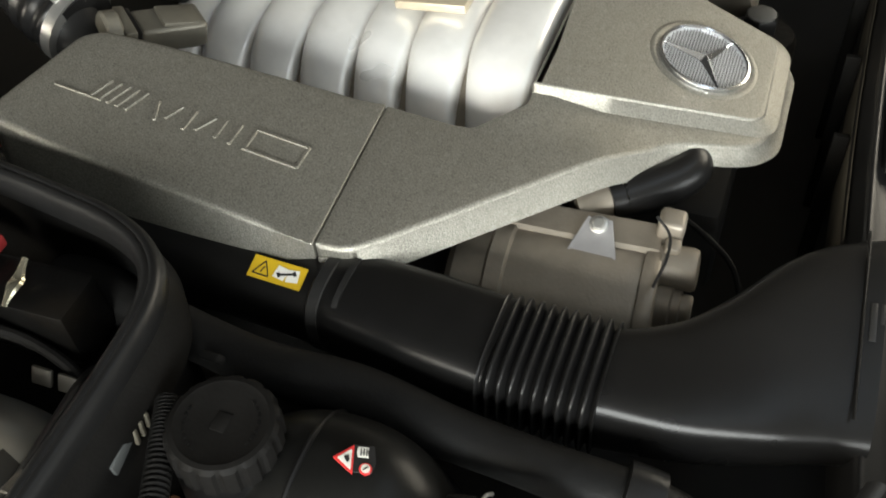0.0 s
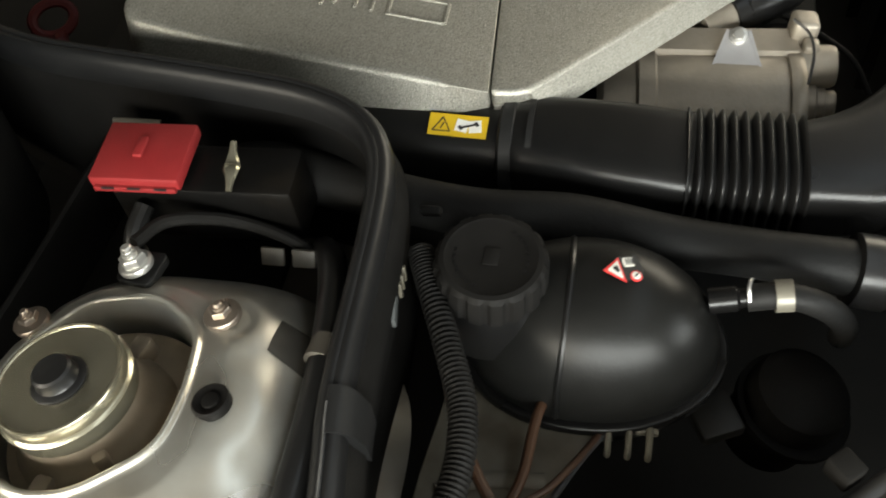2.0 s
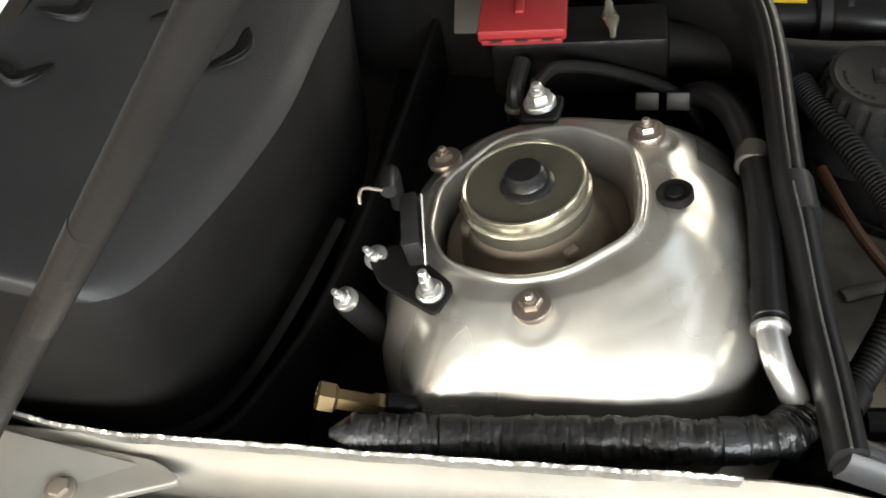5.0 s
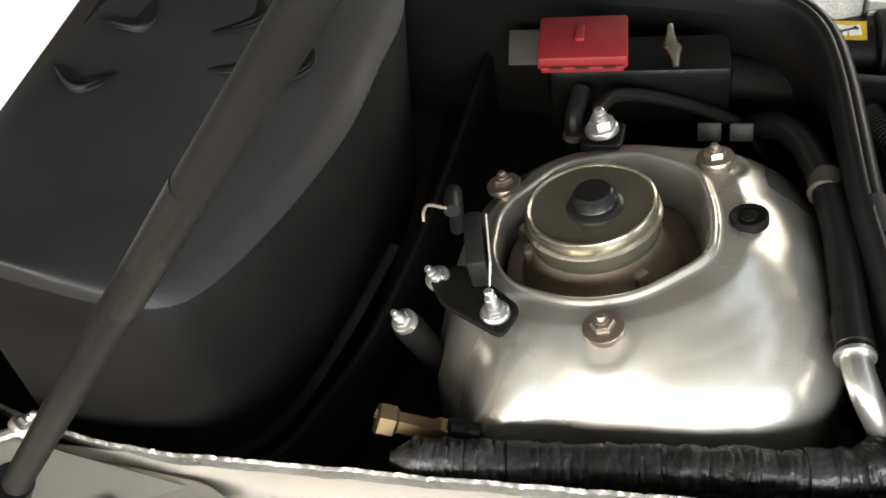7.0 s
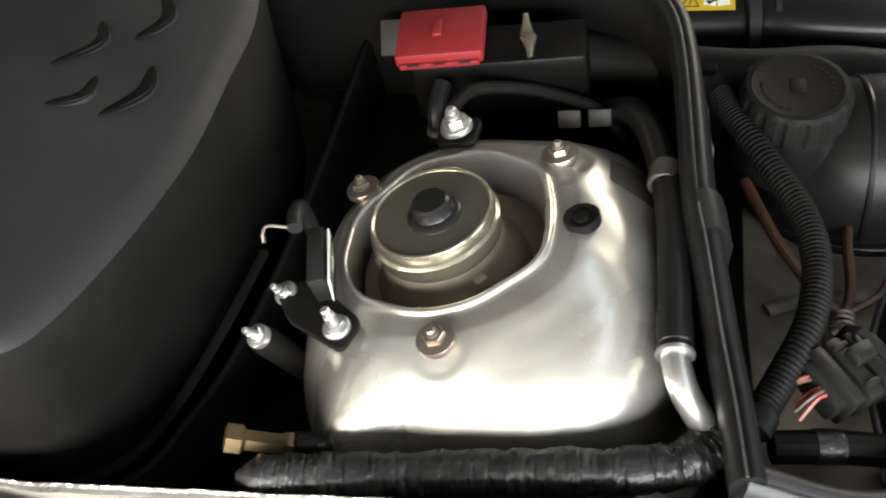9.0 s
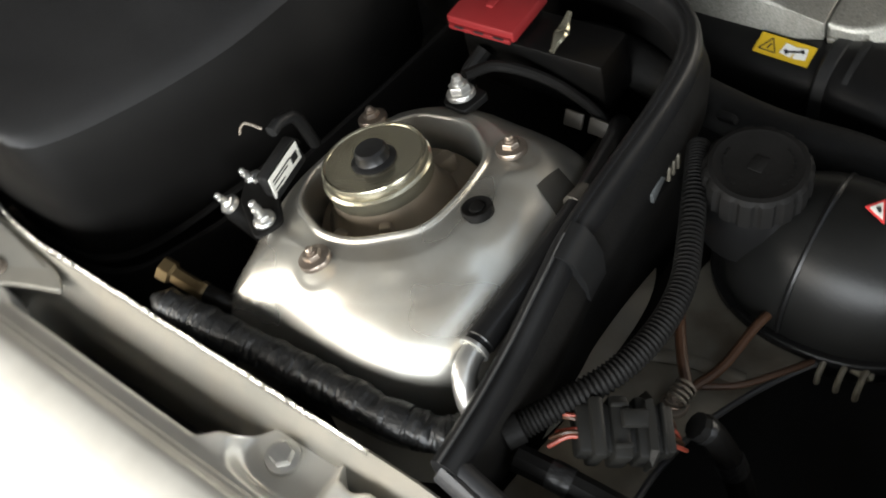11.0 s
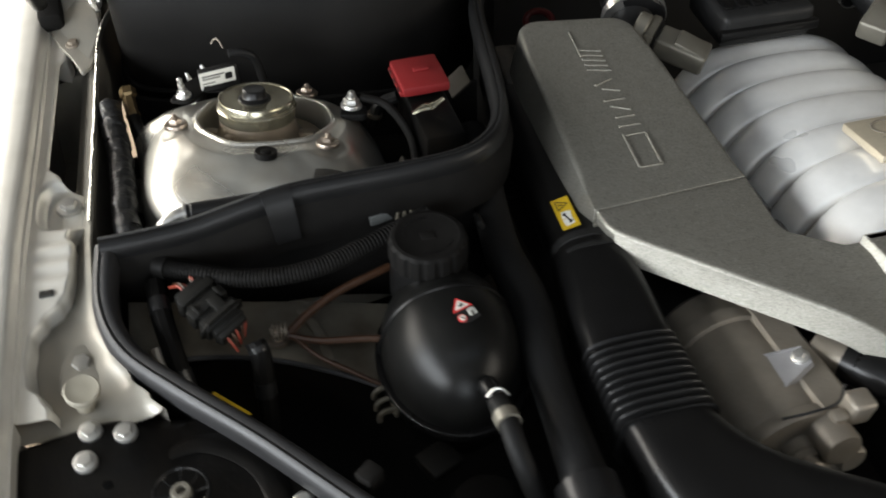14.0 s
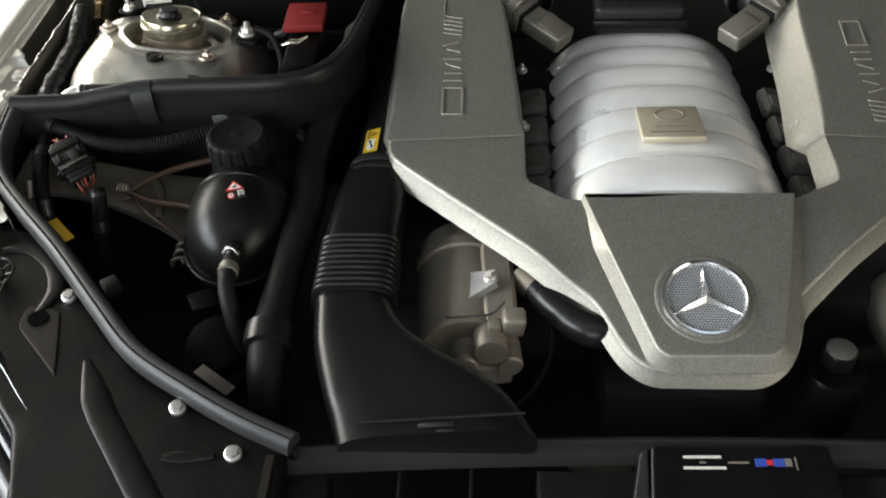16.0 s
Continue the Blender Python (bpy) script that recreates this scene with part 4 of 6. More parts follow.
part("bulb", sweep(fp, [(-0.0095, -0.010), (0.0092, -0.010), (0.0095, 0.0), (0.007, 0.005), (0.004, 0.0070), (0.0015, 0.0058), (-0.0015, 0.0074), (-0.006, 0.0056), (-0.0093, 0.0)]), SEAL, edge_seal, sharp=50)
part("carrier", sweep([p - Vector((0, 0, 0.03)) for p in fp], [(-0.003, -0.05), (0.003, -0.05), (0.003, 0.022), (-0.003, 0.022)]), BLACK, edge_seal, "black carrier strip")

conduit = thing("corrugated_conduit", (-0.55, 0.225, 0.86), "black corrugated wiring conduit along the partition", "conduit")
cp = glide([(-0.682, 0.232, 0.890), (-0.655, 0.216, 0.892), (-0.62, 0.198, 0.892), (-0.585, 0.1905, 0.892), (-0.55, 0.193, 0.892), (-0.515, 0.206, 0.892), (-0.478, 0.222, 0.893), (-0.45, 0.234, 0.894)], 420)
part("sleeve", sweep(cp, lambda u: oval(0.0078 + 0.0007 * math.sin(u * 2 * math.pi * 84), n=12)), GRIME, conduit, sharp=80)
part("tape_end", sweep(cp[:22], oval(0.0098, n=12)), GRIME, conduit, "taped end")

# ---- coolant expansion tank ----
tank = thing("coolant_tank", (-0.456, 0.128, 0.73), "black plastic coolant expansion tank with screw cap", "coolant tank")
C = Vector((-0.456, 0.132, 0.818))


def shell(a, b, h, sign, n=56, rows=14):
    rings = []
    for k in range(rows + 1):
        f = math.pi / 2 * k / rows
        r, z = math.cos(f), math.sin(f)
        ring = []
        for j in range(n):
            t = 2 * math.pi * j / n
            x, y = math.cos(t), math.sin(t)
            bulge = 1 + 0.06 * max(0, y) * r
            ring.append(C + Vector((a * x * r ** 0.9 * bulge, b * y * r ** 0.85, sign * h * z ** 0.95 if z > 0 else 0)))
        rings.append(ring)
    return rings[:-1]


part("upper_shell", loft(shell(0.0585, 0.0795, 0.073, 1)), TANK, tank, sharp=60)
part("lower_shell", loft([[v - Vector((0, 0, 0.004)) for v in r] for r in shell(0.057, 0.0775, 0.070, -1)]), TANK, tank, sharp=60)
flange = [Vector((C.x + 0.0635 * (1 + 0.05 * max(0, math.sin(t))) * math.cos(t), C.y + 0.085 * math.sin(t), C.z - 0.002)) for t in np.linspace(0, 2 * math.pi, 64)[:-1]]
part("flange", plate([(v.x, v.y) for v in flange], C.z + 0.003, 0.007, 0.002), SATIN, tank, "moulded seam flange")
bead = [C + Vector((0.0592 * math.cos(f), 0.012 + 0.004 * math.cos(f) ** 2, 0.0728 * math.sin(f))) for f in np.linspace(0.1, math.pi - 0.1, 30)]
part("seam", sweep(bead, oval(0.002, n=8), up=(0, 1, 0)), SATIN, tank)
cap_m = pose(-0.4605, 0.1905, 0.8840, 3, 0, 0)
part("neck", lathe([(0.034, -0.035), (0.033, -0.012), (0.0315, -0.004), (0.0295, 0.004)], cap_m, 40), SATIN, tank)
rings = []
for z, r in ((0.002, 0.0320), (0.003, 0.0335), (0.018, 0.0335), (0.022, 0.0325), (0.0245, 0.0300), (0.0250, 0.0270), (0.0242, 0.0250), (0.0242, 0.001)):
    ring = []
    for j in range(96):
        t = 2 * math.pi * j / 96
        notch = 0.0016 if (j % 6) in (0, 1) and z < 0.024 else 0
        ring.append(cap_m @ Vector(((r - notch) * math.cos(t), (r - notch) * math.sin(t), z)))
    rings.append(ring)
cap = part("cap", loft(rings), GRIME, tank, "ribbed black screw cap", 25)
part("cap_emblem", box((0.012, 0.009, 0.0008), cap_m @ pose(0, 0, 0.0243), 0.0003), GRIME, cap)
for k in range(26):
    a = radians(20 + 320 * k / 25)
    if 4 < k % 13 < 12:
        part("cap_print", box((0.0028, 0.0016, 0.0004), cap_m @ pose(0.021 * math.cos(a), 0.021 * math.sin(a), 0.0243, 0, 0, math.degrees(a) + 90), 0), SATIN, cap, smooth=False)
nz = facing((-0.4435, 0.052, 0.860), (0.12, -1, 0.16))
part("nozzle", lathe([(0.008, -0.012), (0.008, 0.004), (0.006, 0.006), (0.006, 0.018)], nz, 20), SATIN, tank)
for y in (0.092, 0.104, 0.116):
    part("lug", sweep(glide([(-0.508, y, 0.816), (-0.519, y, 0.817), (-0.5255, y, 0.813), (-0.5265, y, 0.806)], 8), oval(0.0021, 0.0026, 8)), LUG, tank, "pale moulded lug")
part("lug_bar", box((0.004, 0.034, 0.005), pose(-0.513, 0.104, 0.8145), 0.001), LUG, tank, "pale moulded bar")
part("foot", box((0.03, 0.028, 0.012), pose(-0.487, 0.052, 0.792, 0, 0, 25), 0.003), PLUG, tank)
SIGN = Vector((-0.4500, 0.1155, 0.0))
SIGN.z = C.z + 0.073 * math.sqrt(max(0.0, 1 - ((SIGN.x - C.x) / 0.0585) ** 2 - ((SIGN.y - C.y) / 0.0795) ** 2)) + 0.0012
stick = facing(SIGN, (0.08, -0.22, 1), 0)


def decal(name, pts, mat, lift, label="", round_by=0.0006):
    """A thin printed shape on the tank, from plan points about the sign's middle."""
    bm = plate(rounded([(x, y) for x, y in pts], round_by, 3), lift + 0.0004, 0.0004, 0.00005, steps=1)
    bm.transform(stick)
    return part(name, bm, mat, tank, label, smooth=False)


decal("sign_patch", [(0.0095, 0.0010), (0.0095, -0.0112), (-0.0010, -0.0125), (-0.0075, -0.0105), (-0.0075, 0.0010), (0.0020, 0.0020)], INK, 0.0, "black printed patch")
decal("sign_triangle", [(0.0004, 0.0118), (-0.0095, 0.0002), (0.0090, 0.0002)], RED_INK, 0.0004, "red-edged warning triangle")
decal("sign_triangle_face", [(0.0003, 0.0092), (-0.0068, 0.0014), (0.0064, 0.0014)], WHITE, 0.0008)
decal("sign_mark", [(0.0012, 0.0058), (-0.0026, 0.0036), (-0.0010, 0.0022), (0.0026, 0.0030)], INK, 0.0012)
decal("sign_book", [(0.0082, -0.0022), (0.0050, -0.0014), (0.0018, -0.0022), (0.0018, -0.0082), (0.0050, -0.0074), (0.0082, -0.0082)], WHITE, 0.0004, "white book sign", 0.0003)
for k in range(3):
    decal("sign_line", [(0.0072, -0.0034 - 0.0016 * k), (0.0028, -0.0034 - 0.0016 * k), (0.0028, -0.0041 - 0.0016 * k), (0.0072, -0.0041 - 0.0016 * k)], INK, 0.0008, round_by=0.0001)
part("sign_roundel", lathe([(0.0036, 0), (0.0036, 0.0009), (0.0002, 0.0009)], stick @ pose(-0.0052, -0.0068, 0), 24), RED_INK, tank, "red roundel")
part("sign_roundel_face", lathe([(0.0026, 0), (0.0026, 0.0013), (0.0002, 0.0013)], stick @ pose(-0.0052, -0.0068, 0), 24), WHITE, tank)
part("sign_roundel_mark", box((0.0008, 0.0036, 0.0003), stick @ pose(-0.0052, -0.0068, 0.0015, 0, 0, 40), 0), INK, tank, smooth=False)

vent = thing("vent_hose", (-0.44, 0.01, 0.80), "thin black hose clipped to the tank nozzle", "hose")
part("hose", tube([(-0.4430, 0.042, 0.862), (-0.4418, 0.022, 0.8655), (-0.441, 0.004, 0.860), (-0.436, -0.012, 0.842), (-0.427, -0.024, 0.815), (-0.412, -0.030, 0.78)], 0.0082, 30, 14), HOSE, vent)
part("clamp", lathe([(0.0089, -0.005), (0.0098, -0.005), (0.0098, 0.005), (0.0089, 0.005)], facing((-0.4418, 0.022, 0.8655), (0.08, -1, 0.1)), 28), SENSOR, vent, "dull metal band clamp")
part("spring_clip", tube([(-0.451, 0.042, 0.870), (-0.446, 0.043, 0.876), (-0.440, 0.042, 0.876), (-0.435, 0.040, 0.870)], 0.0011, 12, 6), STEEL, vent, "wire spring clip")

coolant = thing("coolant_hose", (-0.39, 0.15, 0.80), "thick black coolant hose beside the tank", "hose")
part("hose", tube([(-0.374, 0.375, 0.868), (-0.3755, 0.345, 0.870), (-0.383, 0.28, 0.862), (-0.389, 0.21, 0.855), (-0.385, 0.15, 0.848), (-0.390, 0.09, 0.842), (-0.394, 0.03, 0.840), (-0.396, -0.03, 0.834), (-0.396, -0.07, 0.815), (-0.394, -0.10, 0.76)], lambda u: 0.0175 + 0.0012 * math.sin(u * 17), 60, 18), HOSE, coolant)
part("sleeve", lathe([(0.018, -0.012), (0.0235, -0.011), (0.0240, 0.0), (0.0235, 0.011), (0.018, 0.012)], facing((-0.3965, -0.036, 0.833), (0, 1, 0.18)), 36), RUBBER, coolant, "dull rubber sleeve")
part("hose_clip", box((0.006, 0.014, 0.012), pose(-0.403, 0.238, 0.872, 0, -30, 0), 0.002), HOSE, coolant)
part("end_stud", lathe([(0.004, 0), (0.004, 0.006), (0.002, 0.008)], pose(-0.372, 0.345, 0.879), 12), STEEL, coolant)

# ---- wiring and small parts below the partition ----
plug = thing("wiring_connector", (-0.64, 0.18, 0.84), "black wiring connector with red and brown wires", "connector")
cm = pose(-0.643, 0.180, 0.878, 10, 20, -51)
part("housing", box((0.056, 0.028, 0.016), cm, 0.003), PLUG, plug)
for x, w, d, t in ((-0.017, 0.008, 0.034, 0.023), (-0.004, 0.011, 0.036, 0.021), (0.0105, 0.012, 0.035, 0.021), (0.021, 0.004, 0.030, 0.019)):
    part("shell_band", box((w, d, t), cm @ pose(x, 0, 0.0005), 0.0022), PLUG, plug)
part("latch", box((0.018, 0.010, 0.006), cm @ pose(0.005, 0.004, 0.0125), 0.0015), PLUG, plug)
part("lever", sweep([cm @ Vector((0.012, y, z)) for y, z in ((-0.019, -0.004), (-0.0195, 0.008), (-0.014, 0.0145), (0.0, 0.0155), (0.014, 0.0145), (0.0195, 0.008), (0.019, -0.004))], [(-0.0022, -0.0009), (0.0022, -0.0009), (0.0022, 0.0009), (-0.0022, 0.0009)]), PLUG, plug, "locking lever")
for y in (-0.011, 0.012):
    part("rib", box((0.010, 0.003, 0.003), cm @ pose(-0.004, y, 0.0118), 0.0008), PLUG, plug)
for k in range(5):
    o = -0.010 + 0.005 * k + random.uniform(-0.001, 0.001)
    j = Vector((random.uniform(-0.002, 0.002), random.uniform(-0.002, 0.002), random.uniform(-0.002, 0.002)))
    a, b = cm @ Vector((-0.019, o * 0.7, 0.003)), cm @ Vector((0.022, o, 0.002))
    part("wire", tube([a, a + Vector((-0.006, 0.008, 0.005)) + j, a + Vector((-0.010 + o * 0.5, 0.018, -0.002)) + j], 0.0013, 10, 7), (WIRE_RED, WIRE_BROWN)[k % 2], plug)
    part("wire", tube([b, b + Vector((0.004, -0.004, -0.001)) + j * 0.5, b + Vector((0.006, -0.007, -0.014)) - Vector((o * 0.5, 0, 0))], 0.0013, 10, 7), (WIRE_RED, WIRE_BROWN)[k % 2], plug)
for way in ([(-0.686, 0.222, 0.880), (-0.682, 0.185, 0.874), (-0.675, 0.150, 0.850), (-0.668, 0.125, 0.80), (-0.665, 0.12, 0.72)], [(-0.613, 0.152, 0.862), (-0.610, 0.142, 0.850), (-0.612, 0.125, 0.81), (-0.616, 0.11, 0.72)]):
    loom = thing("wiring_loom", way[-1], "black taped wiring loom hanging into the bay", "wiring")
    part("sleeve", tube(way, 0.0085, 24, 10), GRIME, loom)
    turns = glide(way, 60)
    for k in (8, 30):
        part("tape_band", sweep(turns[k : k + 6], oval(0.0090, n=12)), TAPE, loom, "turn of shiny tape")
pk = thing("white_plug", (-0.625, 0.205, 0.84), "small pale plug on the inner wing", "connector")
part("body", box((0.022, 0.018, 0.018), pose(-0.687, 0.148, 0.842, 10, 20, 30), 0.003), RAIL, pk)
part("neck", tube([(-0.687, 0.150, 0.85), (-0.69, 0.165, 0.862)], 0.005, 5, 10), GREY_CAST, pk)
rail = thing("inner_wing_panel", (-0.60, 0.18, 0.80), "dirty grey inner wing panel with an arched edge", "panel")
ARCH = glide([(-0.712, 0.150, 0), (-0.665, 0.163, 0), (-0.613, 0.160, 0), (-0.57, 0.147, 0), (-0.53, 0.128, 0), (-0.495, 0.104, 0)], 26)
part("web", plate([(p.x, p.y) for p in ARCH] + [(-0.47, 0.215), (-0.56, 0.222), (-0.712, 0.226)], lambda x, y: 0.832 - 0.22 * (x + 0.6) + 0.15 * max(0, y - 0.19), 0.004, 0.001), WEB, rail)
part("rolled_edge", sweep([Vector((p.x, p.y - 0.001, 0.8315 - 0.22 * (p.x + 0.6))) for p in ARCH], oval(0.0022, n=8)), FELT, rail, "rolled edge")
bolt(rail, (-0.595, 0.176, 0.834), (0, 0.1, 1), 0.006, RUSTY, 0.005)
part("bead", sweep(glide([(-0.555, 0.150, 0.8235), (-0.56, 0.185, 0.826), (-0.572, 0.21, 0.832)], 10), oval(0.005, 0.002, 8)), WEB, rail)
rust = thing("brown_hose", (-0.56, 0.18, 0.82), "rust-brown hose with a coil spring end", "hose")
part("hose", tube([(-0.490, 0.218, 0.856), (-0.535, 0.203, 0.853), (-0.565, 0.187, 0.849), (-0.586, 0.172, 0.844)], 0.0036, 20, 10), WIRE_BROWN, rust)
part("branch", tube([(-0.586, 0.170, 0.843), (-0.560, 0.162, 0.838), (-0.52, 0.158, 0.834), (-0.49, 0.150, 0.83)], 0.0032, 16, 10), WIRE_BROWN, rust)
part("branch", tube([(-0.580, 0.166, 0.841), (-0.565, 0.148, 0.835), (-0.54, 0.132, 0.826), (-0.51, 0.118, 0.81)], 0.0022, 16, 10), WIRE_BROWN, rust)
coil = [Vector((-0.586, 0.172, 0.845)) + Vector((-0.014 * u, 0.001 * u, 0.002)) + Vector((0.0, 0.0065 * math.cos(u * 25), 0.0065 * math.sin(u * 25))) for u in np.linspace(0, 1, 60)]
part("spring", sweep(coil, oval(0.0010, n=6)), DULL_ZINC, rust, "coil spring")
tagged(part("label_strip", box((0.036, 0.011, 0.0015), pose(-0.6405, 0.1035, 0.846, 0, 8, -44), 0.0004), YELLOW), "yellow plastic label strip under the edge seal", "label")
tagged(part("seal_strip", box((0.040, 0.012, 0.002), pose(-0.432, -0.100, 0.848, 0, 6, -34), 0.0006), RAIL), "grey plastic strip inside the edge seal", "strip")
tagged(part("seal_clip", box((0.016, 0.014, 0.016), pose(-0.548, -0.004, 0.868, 0, 0, 40), 0.002), GRIME), "black clip on the edge seal", "clip")
pump = thing("black_pump", (-0.455, -0.02, 0.74), "black round pump below the tank", "pump")
part("body", lathe([(0.03, -0.05), (0.032, 0.0), (0.030, 0.012), (0.024, 0.016), (0.002, 0.016)], pose(-0.462, 0.0, 0.780, 15), 32), GRIME, pump)
part("flange", lathe([(0.038, -0.004), (0.038, 0.002), (0.030, 0.003)], pose(-0.462, 0.0, 0.770, 15), 32), GRIME, pump)

# ---- air intake duct ----
duct = thing("air_intake_duct", (-0.32, 0.1, 0.78), "black plastic air intake duct with bellows and snorkel", "air duct")
part("rear_pipe", sweep(glide([(-0.300, 0.52, 0.852), (-0.304, 0.40, 0.844), (-0.308, 0.30, 0.8385), (-0.3135, 0.195, 0.8365)], 20), oval(0.031, 0.030, 24, 2.6)), SATIN, duct)
part("clamp_ring", sweep([(-0.3145, 0.206, 0.839), (-0.3145, 0.204, 0.839), (-0.3145, 0.196, 0.839), (-0.3145, 0.194, 0.839)], lambda u: oval(0.0335 if 0.2 < u < 0.8 else 0.031, 0.0325 if 0.2 < u < 0.8 else 0.030, 28, 2.6)), BLACK, duct, "raised clamp ring")
part("adapter", sweep(glide([(-0.3140, 0.197, 0.839), (-0.3148, 0.185, 0.839), (-0.317, 0.15, 0.838), (-0.320, 0.11, 0.836), (-0.3215, 0.076, 0.833)], 24), lambda u: oval(0.0325 + 0.006 * min(1, u * 1.6), 0.0315 - 0.002 * u, 28, 2.6 + 1.4 * u)), SATIN, duct)
part("adapter_ring", sweep([(-0.3145, 0.186, 0.839), (-0.3145, 0.182, 0.839)], oval(0.0342, 0.0332, 28, 2.6)), BLACK, duct)


def fold(u):
    w = 0.5 + 0.5 * math.cos(u * 2 * math.pi * 10)
    k = 0.0335 + 0.006 * w ** 0.7
    return oval(k + 0.0015, k - 0.0075, 32, 4.0)


part("bellows", sweep([Vector((-0.3215, 0.079 - 0.077 * u, 0.8335 - 0.002 * u)) for u in np.linspace(0, 1, 121)], fold), RUBBER, duct, "ribbed black rubber bellows", 80)
LEFT = glide([(-0.358, 0.003, 0), (-0.352, -0.05, 0), (-0.338, -0.10, 0), (-0.327, -0.13, 0), (-0.319, -0.158, 0)], 26)
RIGHT = glide([(-0.285, 0.003, 0), (-0.276, -0.018, 0), (-0.258, -0.042, 0), (-0.228, -0.066, 0), (-0.196, -0.088, 0), (-0.170, -0.115, 0), (-0.150, -0.155, 0)], 26)
rings = []
for k, (a, b) in enumerate(zip(LEFT, RIGHT)):
    u = k / 25
    mid, half = (a + b) / 2, (b - a) / 2
    top, thick = 0.8615 - 0.010 * u, 0.030 - 0.008 * u
    pairs = oval(1.0, thick, 44, 3.5)
    rings.append([Vector((mid.x + half.x * p, mid.y + half.y * p, top - thick + q + 0.007 * u * p)) for p, q in pairs])
snorkel = part("snorkel", loft(rings), SATIN, duct, "flared black snorkel", 60)
seam = [Vector((x, -0.1425 + 0.006 * (x + 0.235) / 0.085 * 0.4, 0.8533 + 0.0060 * (x + 0.235) / 0.085)) for x in np.linspace(-0.309, -0.160, 14)]
part("snorkel_ridge", sweep(seam, oval(0.0011, n=8)), SATIN, snorkel)
part("moulded_mark", box((0.030, 0.0042, 0.0012), pose(-0.234, -0.1490, 0.8526, -5, -4, 2), 0.0003), INK, snorkel, "dark moulded slot")
part("moulded_mark", box((0.016, 0.0025, 0.0012), pose(-0.226, -0.1545, 0.8520, -5, -4, 2), 0.0003), INK, snorkel, "dark moulded slot")
lm = pose(-0.3233, 0.2338, 0.8672, 0, -17, 0) @ pose(0, 0, 0, 0, 1, -92)
lab = part("warning_label", box((0.041, 0.0165, 0.0007), lm, 0), YELLOW, duct, "yellow warning label", smooth=False)
for pts in (((-0.0175, -0.005), (-0.005, -0.005)), ((-0.005, -0.005), (-0.011, 0.0055)), ((-0.011, 0.0055), (-0.0175, -0.005))):
    a, b = Vector(pts[0]), Vector(pts[1])
    d, c = b - a, (a + b) / 2
    strip(lab, lm @ pose(c.x, c.y, 0, 0, 0, math.degrees(math.atan2(d.y, d.x))), d.length, 0.0008, INK, "sign_line", 0.0005)
strip(lab, lm @ pose(-0.011, -0.001, 0, 0, 0, 70), 0.005, 0.001, INK, "sign_bolt", 0.0005)
for side in (-1, 1):
    strip(lab, lm @ pose(0.0075 + side * 0.0046, 0, 0, 0, 0, side * 9), 0.0088, 0.0090, WHITE, "sign_page", 0.0005)
strip(lab, lm @ pose(0.0075, 0, 0, 0, 0, 18), 0.0110, 0.0015, INK, "sign_tool", 0.0009)
for side in (-1, 1):
    strip(lab, lm @ pose(0.0075 + side * 0.0055, side * 0.0018, 0, 0, 0, 40), 0.0022, 0.0036, INK, "sign_tool_end", 0.0009)

# ---- engine covers ----
def box_top(x, y):
    return 0.8875 + 0.19 * (y - 0.25)


def panel_top(x, y):
    return 0.850 + 0.28 * y


def base_top(x, y):
    arm = 0.8635 + 0.115 * (y - 0.06)
    near = max(0, min(1, (0.165 - abs(x - 0.008)) / 0.055))
    near = near * near * (3 - 2 * near)
    return arm * (1 - near) + (panel_top(x, y) - 0.0085) * near


SIDE = [(-0.1535, 0.2228), (-0.156, 0.262), (-0.1605, 0.315), (-0.169, 0.405), (-0.176, 0.452), (-0.190, 0.466), (-0.282, 0.478), (-0.298, 0.468), (-0.302, 0.42), (-0.303, 0.32), (-0.3035, 0.26), (-0.3035, 0.2145)]


